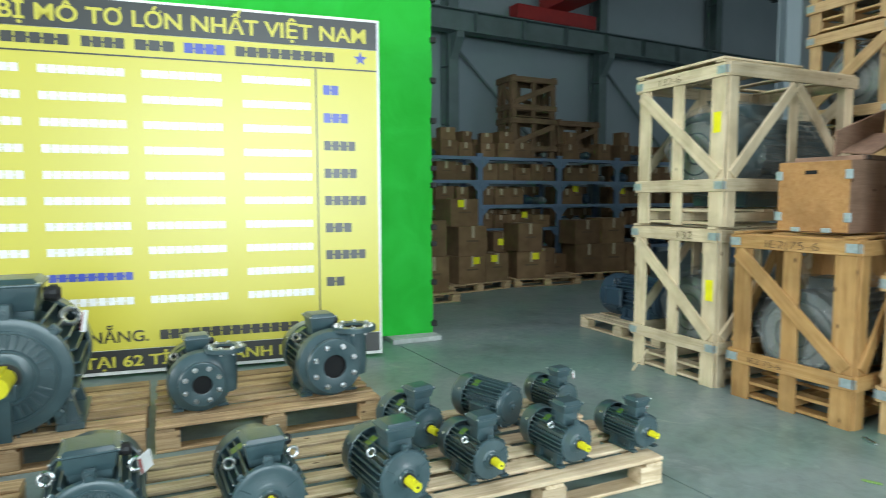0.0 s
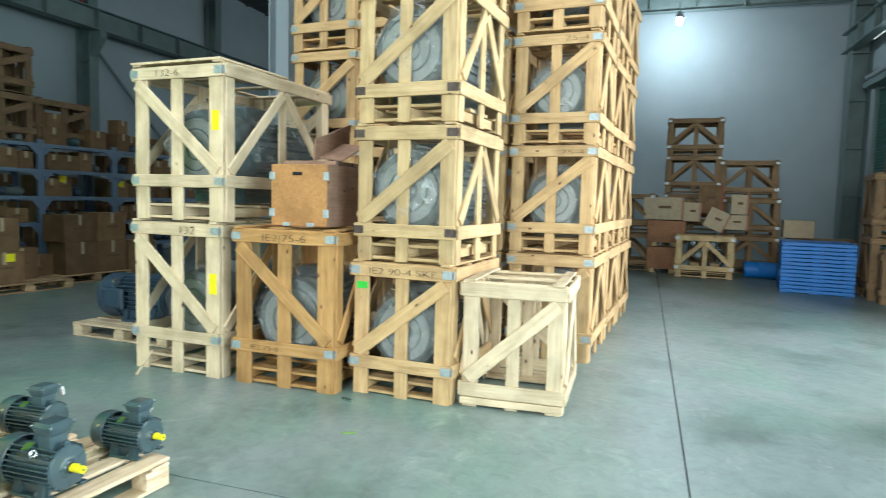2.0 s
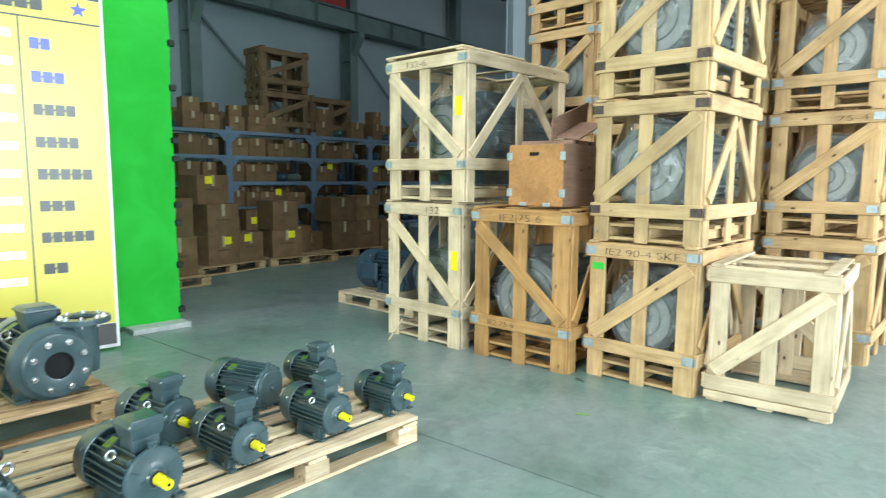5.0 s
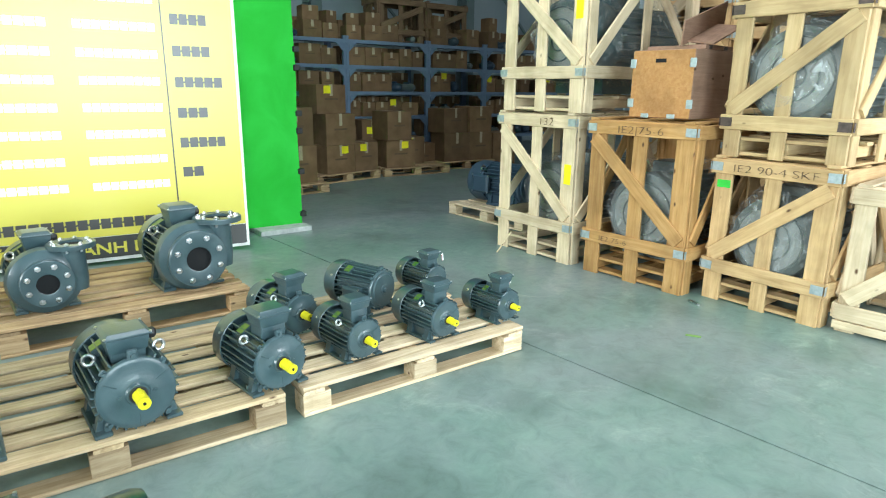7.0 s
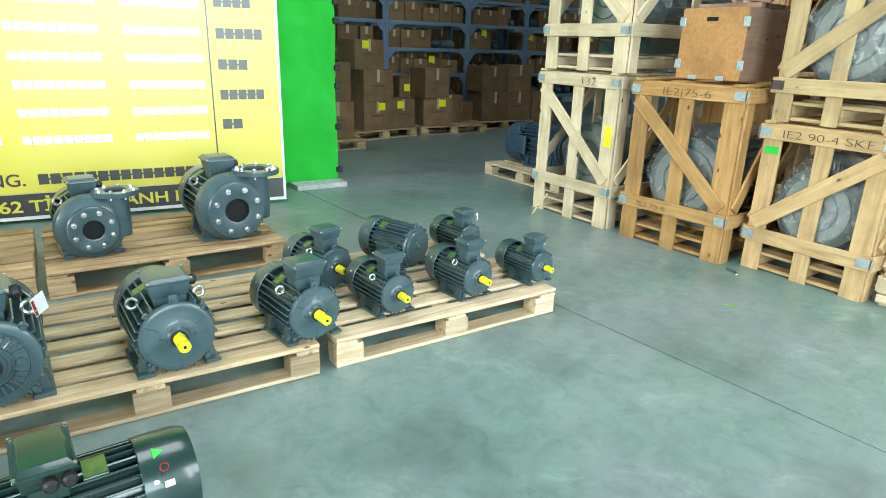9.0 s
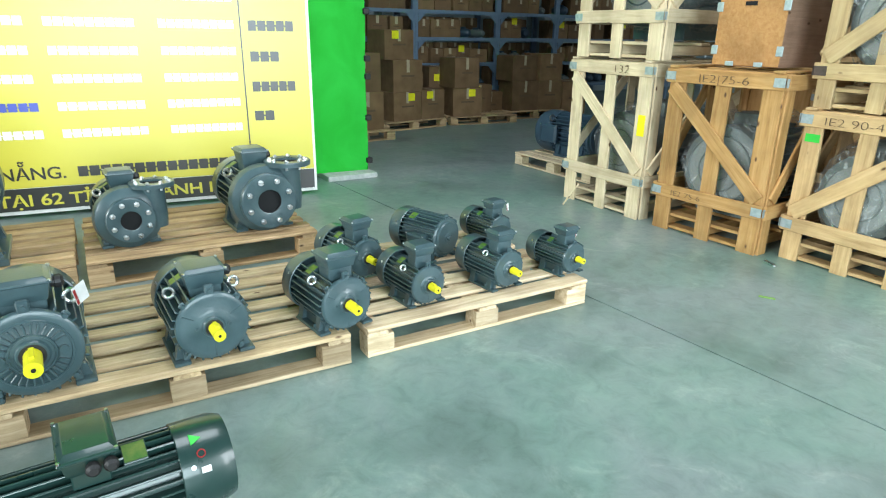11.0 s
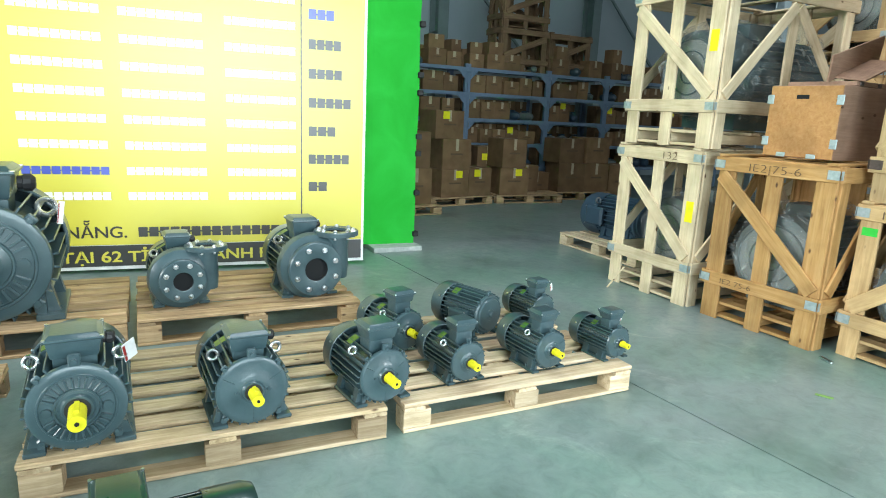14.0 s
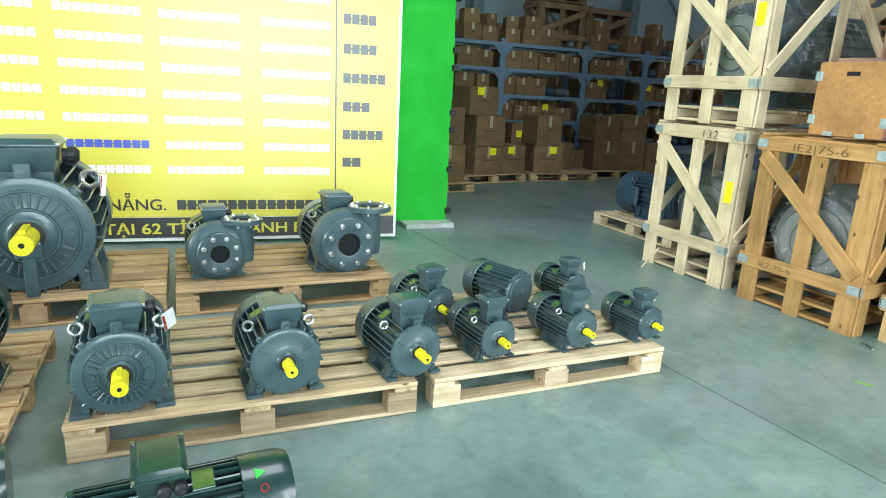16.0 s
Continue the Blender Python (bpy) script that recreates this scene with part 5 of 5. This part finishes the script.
for z, zn in zip(LEV, (0.36, 0.36, 0.36, 0.35, 0.55)):
    x = -1.65
    while x < 6.2:
        near = min((abs(x - b), b) for b in bays)
        w = rnd.uniform(0.2, 0.38)
        if any(abs(x + w / 2 - b) < w / 2 + 0.06 for b in bays):
            x += 0.07
            continue
        h = rnd.uniform(0.66, 0.98) * min(zn, 0.34)
        carton(SH @ pose(x + w / 2, 0.50, z, 0, 0, 0), w, 0.25, min(zn, 0.36) * 0.92, "brown cardboard carton at the back of a shelf", 0, "shelved cartons", None, False)
        y = rnd.uniform(0.15, 0.25)
        if rnd.random() < (0.36 if x > 0.9 else 0.12):
            parcel(SH @ pose(x + w / 2, y + 0.05, z, 0, 0, rnd.uniform(-30, 30)), min(0.085, w * 0.3), "small grey-blue motor lying on a steel shelf")
        else:
            carton(SH @ pose(x + w / 2, y, z, 0, 0, rnd.uniform(-7, 7)), w, 0.26, h, "brown cardboard carton on a steel shelf", 1 if rnd.random() < 0.08 else 0, "shelved cartons")
            if z > 2.1 and rnd.random() < 0.75:
                carton(SH @ pose(x + w / 2, y, z + h, 0, 0, rnd.uniform(-20, 20)), w * 0.8, 0.24, h * 0.8, "brown cardboard carton on a steel shelf", 0, "shelved cartons", None, False)
        x += w + rnd.uniform(0.004, 0.03)
OLD_L = "dark old wooden crate on top of the shelves"
o1 = crate(pose(6.13, 9.62, 2.17, 0, 0, 92), 0.97, 0.55, 0.72, OLD, OLD_L, plate=None)
copy_thing(o1, pose(6.13, 9.62, 2.90, 0, 0, 92))
copy_thing(o1, pose(7.17, 9.70, 2.17, 0, 0, 92))

# ---- far end of the aisle ----
FAR_L = "old brown wooden crate stacked by the far wall"
f1 = crate(pose(15.0, 0.145, 1.75, 0, 0, 0), 1.14, 0.9, 0.82, BROWN, FAR_L, plate=PLATE, vee=True)
copy_thing(f1, pose(15.0, 0.14, 2.57, 0, 0, 1))
copy_thing(f1, pose(15.02, 0.15, 0.90, 0, 0, 0))
copy_thing(f1, pose(15.02, 0.15, 0.0, 0, 0, 0))
copy_thing(f1, pose(15.05, -1.07, 0.0, 0, 0, 0))
copy_thing(f1, pose(15.05, -1.06, 0.82, 0, 0, 0))
copy_thing(f1, pose(15.02, -0.99, 1.64, 0, 0, 0))
copy_thing(f1, pose(14.2, 1.45, 0.0, 0, 0, 0))
copy_thing(f1, pose(14.2, 1.45, 0.86, 0, 0, 0))
crate(pose(13.52, -0.18, 0, 0, 0, 0), 1.09, 0.8, 0.85, PALE, "light pine crate with wrapped parts and yellow labels", plate=PLATE, vee=True)
rnd = random.Random(3)
for k in range(7):
    parcel(pose(13.75 + 0.25 * (k % 2), -0.58 + 0.125 * k, 0.14 + 0.22 * (k % 3), 0, 0, -90), 0.1, "small film-wrapped motor packed in a pine crate")
for y, z in ((0.65, 0.0), (0.62, 0.57)):
    rb = empty("wooden_box", pose(14.1, y, z, 0, 0, 0), "closed red-brown plywood box with pale edges", "box", "red-brown boxes")
    part("body", box(bmesh.new(), (0, -0.42 if z else -0.31, 0.08), (0.6, 0.36 if z else 0.31, 0.55), None, 0.006), RUSTY, rb)
    for yy in (-0.2, 0.2):
        part("skid", box(bmesh.new(), (0, yy - 0.05, 0), (0.6, yy + 0.05, 0.08)), PALE, rb)
CE = "pale printed carton with a red edge line"
for x, y, z, sx, sy, sz, t1, t2 in ((14.2, 0.68, 1.14, 0.5, 0.8, 0.48, 0, 0), (14.2, 0.10, 1.12, 0.4, 0.35, 0.40, 0, 0), (14.0, -0.30, 0.98, 0.42, 0.42, 0.42, 0, 24), (14.1, -0.80, 1.30, 0.4, 0.32, 0.40, 0, 0), (14.1, -0.75, 0.98, 0.45, 0.45, 0.30, 0, 0), (14.4, -0.25, 1.30, 0.4, 0.5, 0.62, 14, 0)):
    cb = empty("carton", pose(x, y, z, t2, t1, 0), CE, "carton", "printed cartons")
    part("body", box(bmesh.new(), (0, -sy / 2, 0), (sx, sy / 2, sz), None, 0.006), CARD_PALE if x < 14.3 else CARD, cb)
    part("edge_line", box(bmesh.new(), (-0.003, -sy / 2 + 0.01, 0.0), (-0.001, -sy / 2 + 0.03, sz)), RED, cb)
    part("print", box(bmesh.new(), (-0.003, -sy * 0.2, sz * 0.5), (-0.001, sy * 0.12, sz * 0.62)), PENCIL, cb)
copy_thing(f1, pose(14.7, -2.42, 0.0, 0, 0, 0))
carton(pose(14.85, -1.95, 0.845, 0, 0, -90), 0.56, 0.4, 0.36, "pale brown cardboard carton on a far crate", 0, "printed cartons", CARD_PALE, False)
tube = part("drum", lathe(bmesh.new(), [(0, 0.0), (0.15, 0.0), (0.165, 0.02), (0.165, 0.25), (0.175, 0.27), (0.165, 0.29), (0.165, 0.62), (0.15, 0.64), (0, 0.64)], Matrix.Translation((14.2, -0.95, 0.176)) @ Matrix.Rotation(radians(90), 4, "X"), 28), BLUE, None, "", True)
tagged(tube, "deep blue plastic drum lying on the floor", "drum")
# blue plastic pallets
bp = None
for k in range(13):
    if bp is None:
        bp = empty("plastic_pallet", pose(12.08, -1.96, 0, 0, 0, -3), "blue plastic pallet in a neat stack", "pallet", "blue pallets")
        part("deck", box(bmesh.new(), (0, -0.55, 0.009), (1.1, 0.55, 0.0665), None, 0.006), BLUE, bp)
        for y in (-0.47, 0, 0.47):
            part("runner", box(bmesh.new(), (0.02, y - 0.07, 0), (1.08, y + 0.07, 0.009)), BLUE, bp)
    else:
        copy_thing(bp, pose(12.08, -1.96 + 0.004 * (k % 3), 0.067 * k, 0, 0, -3))
# right-hand crates by the shutter
r1 = crate(pose(11.75, -3.27, 0, 0, 0, -3), 1.28, 1.1, 1.01, BROWN, "brown wooden crate full of cartons beside the shutter", plate=None, vee=True)
copy_thing(r1, pose(11.75, -3.27, 1.03, 0, 0, -3))
for z in (0.13, 1.16):
    for k in range(3):
        for j in range(2):
            carton(pose(12.05, -3.68 + 0.4 * k, z + 0.35 * j, 0, 0, -93), 0.38, 0.36, 0.34, "brown cardboard carton packed in a crate", 0, "packed cartons")
for k in range(3):
    c_ = carton(pose(12.0, -2.95 - 0.32 * k, 2.06, 0, 0, -93), 0.30, 0.36, 0.36, "brown cardboard carton with white labels on a crate", 0, "labelled cartons", None, False)
    part("label_sheet", box(bmesh.new(), (-0.07, -0.183, 0.22), (0.07, -0.181, 0.29)), PAPER, c_, "white paper label")
l1 = crate(pose(10.95, -3.62, 0, 0, 0, -4), 0.62, 0.8, 0.86, PALLET, "brown wooden crate standing in a row by the shutter", flip=-1, plate=PLATE)
copy_thing(l1, pose(10.85, -4.26, 0, 0, 0, -4))
copy_thing(l1, pose(10.3, -4.5, 0, 0, 0, -4))
pr = crate(pose(11.35, -3.02, 0, 0, 0, -3), 0.62, 0.3, 0.78, BROWN, "low wooden rack holding yellow-tipped parts", plate=None, sides=False)
for k in range(3):
    for z in (0.14, 0.46):
        tagged(part("yellow_part", box(bmesh.new(), (11.42, -3.22 + 0.19 * k, z), (11.5, -3.16 + 0.19 * k, z + 0.2), None, 0.01), YELLOW), "yellow-tipped metal part in a wooden rack", "part", "rack parts")
rf = empty("timber_rack", pose(11.0, -4.0, 0.885, 0, 0, -4), "red-brown wooden frame holding a grey motor", "frame")
for y in (-0.4, 0.0, 0.4):
    part("post", box(bmesh.new(), (0, y - 0.04, 0), (0.08, y + 0.04, 0.34)), RUSTY, rf)
part("rail", box(bmesh.new(), (0.0, -0.45, 0.34), (0.1, 0.45, 0.42)), RUSTY, rf)
parcel(pose(11.12, -4.2, 0.885, 0, 0, -90), 0.13, "grey motor in a red-brown wooden frame")
# large pale cylinder on a pallet
cy = empty("cylinder_motor", pose(4.92, -1.74, 0.14), "large pale grey cylindrical motor lying on a brown pallet", "motor")
C = Matrix.Translation((0, 0, 0.33)) @ Matrix.Rotation(radians(90), 4, "X") @ Matrix.Translation((0, 0, -0.02))
part("drum", lathe(bmesh.new(), [(0.27, 0.0), (0.31, 0.02), (0.325, 0.06), (0.325, 1.25), (0.28, 1.3), (0, 1.3)], C, 64), speckled("pale_drum_paint", (0.36, 0.40, 0.39), (0.46, 0.50, 0.48), 4.0, 0.5), cy, "", True)
part("end_disc", lathe(bmesh.new(), [(0, 0.03), (0.04, 0.03), (0.05, 0.015), (0.09, 0.015), (0.1, 0.03), (0.25, 0.02), (0.275, -0.002)], C, 48), speckled("grey_end_paint", (0.13, 0.14, 0.13), (0.20, 0.21, 0.19), 8.0, 0.6), cy, "greyer round end disc")
for y in (-0.35, -1.0):
    part("cradle", box(bmesh.new(), (-0.28, y - 0.05, 0), (0.28, y + 0.05, 0.09)), OLD, cy)
pallet(4.45, -3.12, 0.98, 1.38, RUSTY, "brown wooden pallet under a pale cylinder motor", turn=0)

# ---- small things ----
tagged(part("scrap", box(bmesh.new(), (-0.045, -0.012, 0), (0.04, 0.012, 0.004), pose(3.195, 1.76, 0.002, 0, 0, -60)), LEAF), "small green plastic scrap on the floor", "litter")
tagged(part("stick", box(bmesh.new(), (-0.004, -0.006, 0), (0.004, 0.006, 0.25), pose(3.49, 3.88, 0.004, 33, 10, 0)), WHITE_PINE), "thin pale wood splinter leaning on a crate", "stick")
tagged(part("scrap", box(bmesh.new(), (-0.05, -0.008, 0), (0.05, 0.008, 0.012), pose(3.72, 2.1, 0.002, 0, 0, 70)), STEEL), "bright metal scrap on the floor", "litter")
stick(rowpose(3.665, 3.635, 1.225, 1.0), (0.0195, -0.405, 0.69), (0.0213, -0.335, 0.84), STICKER, "yellow paper sticker on the upper pale crate")
stick(rowpose(3.675, 3.675, 0, 1.5), (0.0195, -0.405, 0.66), (0.0213, -0.335, 0.82), STICKER, "yellow paper sticker on the lower pale crate")
stick(rowpose(3.905, 1.79, 0, 1.0), (0.0195, 0.27, 0.78), (0.0215, 0.36, 0.83), STICKER_GREEN, "green label on a pine crate's upright")

# handwritten marks on the crates' boards


def mark(m, txt, y_right, z, height, width):
    """Marker writing on a crate's front board; y_right: where it ends, seen from the front."""
    th = letters(txt, 0.0, 0.0, height, width, PENCIL, None, -0.022, 0.0)
    th.name = "handwriting"
    th.matrix_world = m @ Matrix.Translation((-0.0135, y_right + width, z)) @ Matrix.Rotation(radians(-90), 4, "Z")
    return tagged(th, "thin handwritten marker writing on a crate board", "writing")


mark(rowpose(3.725, 2.672, 0, 4), "IE2|75-6", -0.20, 1.10, 0.055, 0.36)
mark(rowpose(3.725, 2.672, 0, 4), "IE2 75-6", 0.02, 0.28, 0.04, 0.24)
mark(rowpose(3.665, 3.635, 1.225, 1.0), "132-6", -0.04, 1.105, 0.055, 0.22)
mark(rowpose(3.675, 3.675, 0, 1.5), "132", -0.22, 1.12, 0.06, 0.14)
mark(rowpose(3.905, 1.79, 0, 1.0), "IE2 90-4 SKF", -0.28, 0.895, 0.05, 0.52)
mark(rowpose(5.535, 1.115, 0.985, 0.0), "75-4", -0.28, 0.88, 0.045, 0.20)
mark(rowpose(5.535, 1.115, 1.97, 0.0), "75-4", -0.28, 0.88, 0.045, 0.20)

# loose slats leaning behind the empty crate
for k, (y, lean, up) in enumerate(((1.33, 9, 0), (1.27, 6, 0), (1.20, 11, 0), (1.12, 5, 0), (0.95, 14, 0))):
    sl = plank(None, (0, 0, 0), (0, 0, 0.85 - 0.04 * k), 0.05, 0.018, (-1, 0, 0), WHITE_PINE if k % 2 else MID, "slat")
    sl.matrix_basis = pose(5.06 + 0.05 * k, y, 0.02, 0, lean, 4 * k - 6) @ sl.matrix_basis
    tagged(sl, "loose pine slat leaning between two crates", "slat", "loose slats")


def tag_card(m, w, h, label):
    th = empty("tag", m, label, "tag", "paper tags")
    part("card", box(bmesh.new(), (-w / 2, -0.001, -h), (w / 2, 0.001, 0)), PAPER, th)
    part("print", box(bmesh.new(), (-w * 0.46, -0.0025, -h * 0.95), (-w * 0.28, -0.0012, -h * 0.1)), RED, th, "red printed stripe")


tag_card(pose(-0.125, 2.36, 0.50, 30, -25, 30), 0.055, 0.12, "white and red paper tag hung on a motor")
tag_card(pose(2.25, 2.34, 0.385, 10, -25, 20), 0.022, 0.055, "small white paper tag on a motor's box")
tag_card(pose(2.205, 2.93, 0.39, 10, -25, 20), 0.022, 0.055, "small white paper tag on a motor's box")
tag_card(pose(-0.47, 3.98, 0.80, 0, 8, 10), 0.03, 0.13, "small white paper tag on the large motor")
# marks and glands on the green motor
fm = pose(-0.345, 1.415, Z, 0, 0, -86)
C = Matrix.Translation((0, 0, 0.135)) @ FRONT
for ang, yy, kind in ((64, 0.450, 0), (84, 0.460, 1), (104, 0.465, 2)):
    A_ = fm @ Matrix.Translation((0, 0, 0.125)) @ Matrix.Rotation(radians(ang - 38), 4, "Y")
    bm = bmesh.new()
    if kind == 0:
        cyl(bm, 0.019, 0.002, Matrix.Translation((0, yy, 0.1225)), 3)
    elif kind == 1:
        torus(bm, 0.010, 0.0018, Matrix.Translation((0, yy, 0.1235)), 24, 6)
    else:
        box(bm, (-0.008, yy - 0.012, 0.1225), (0.008, yy + 0.012, 0.1235))
    ob = part("sticker", bm, (STICKER_GREEN, RED, PAPER)[kind])
    ob.matrix_world = A_
    tagged(ob, ("bright green triangular sticker on a motor cowl", "round red sticker on a motor cowl", "white label on a motor cowl")[kind], "sticker")
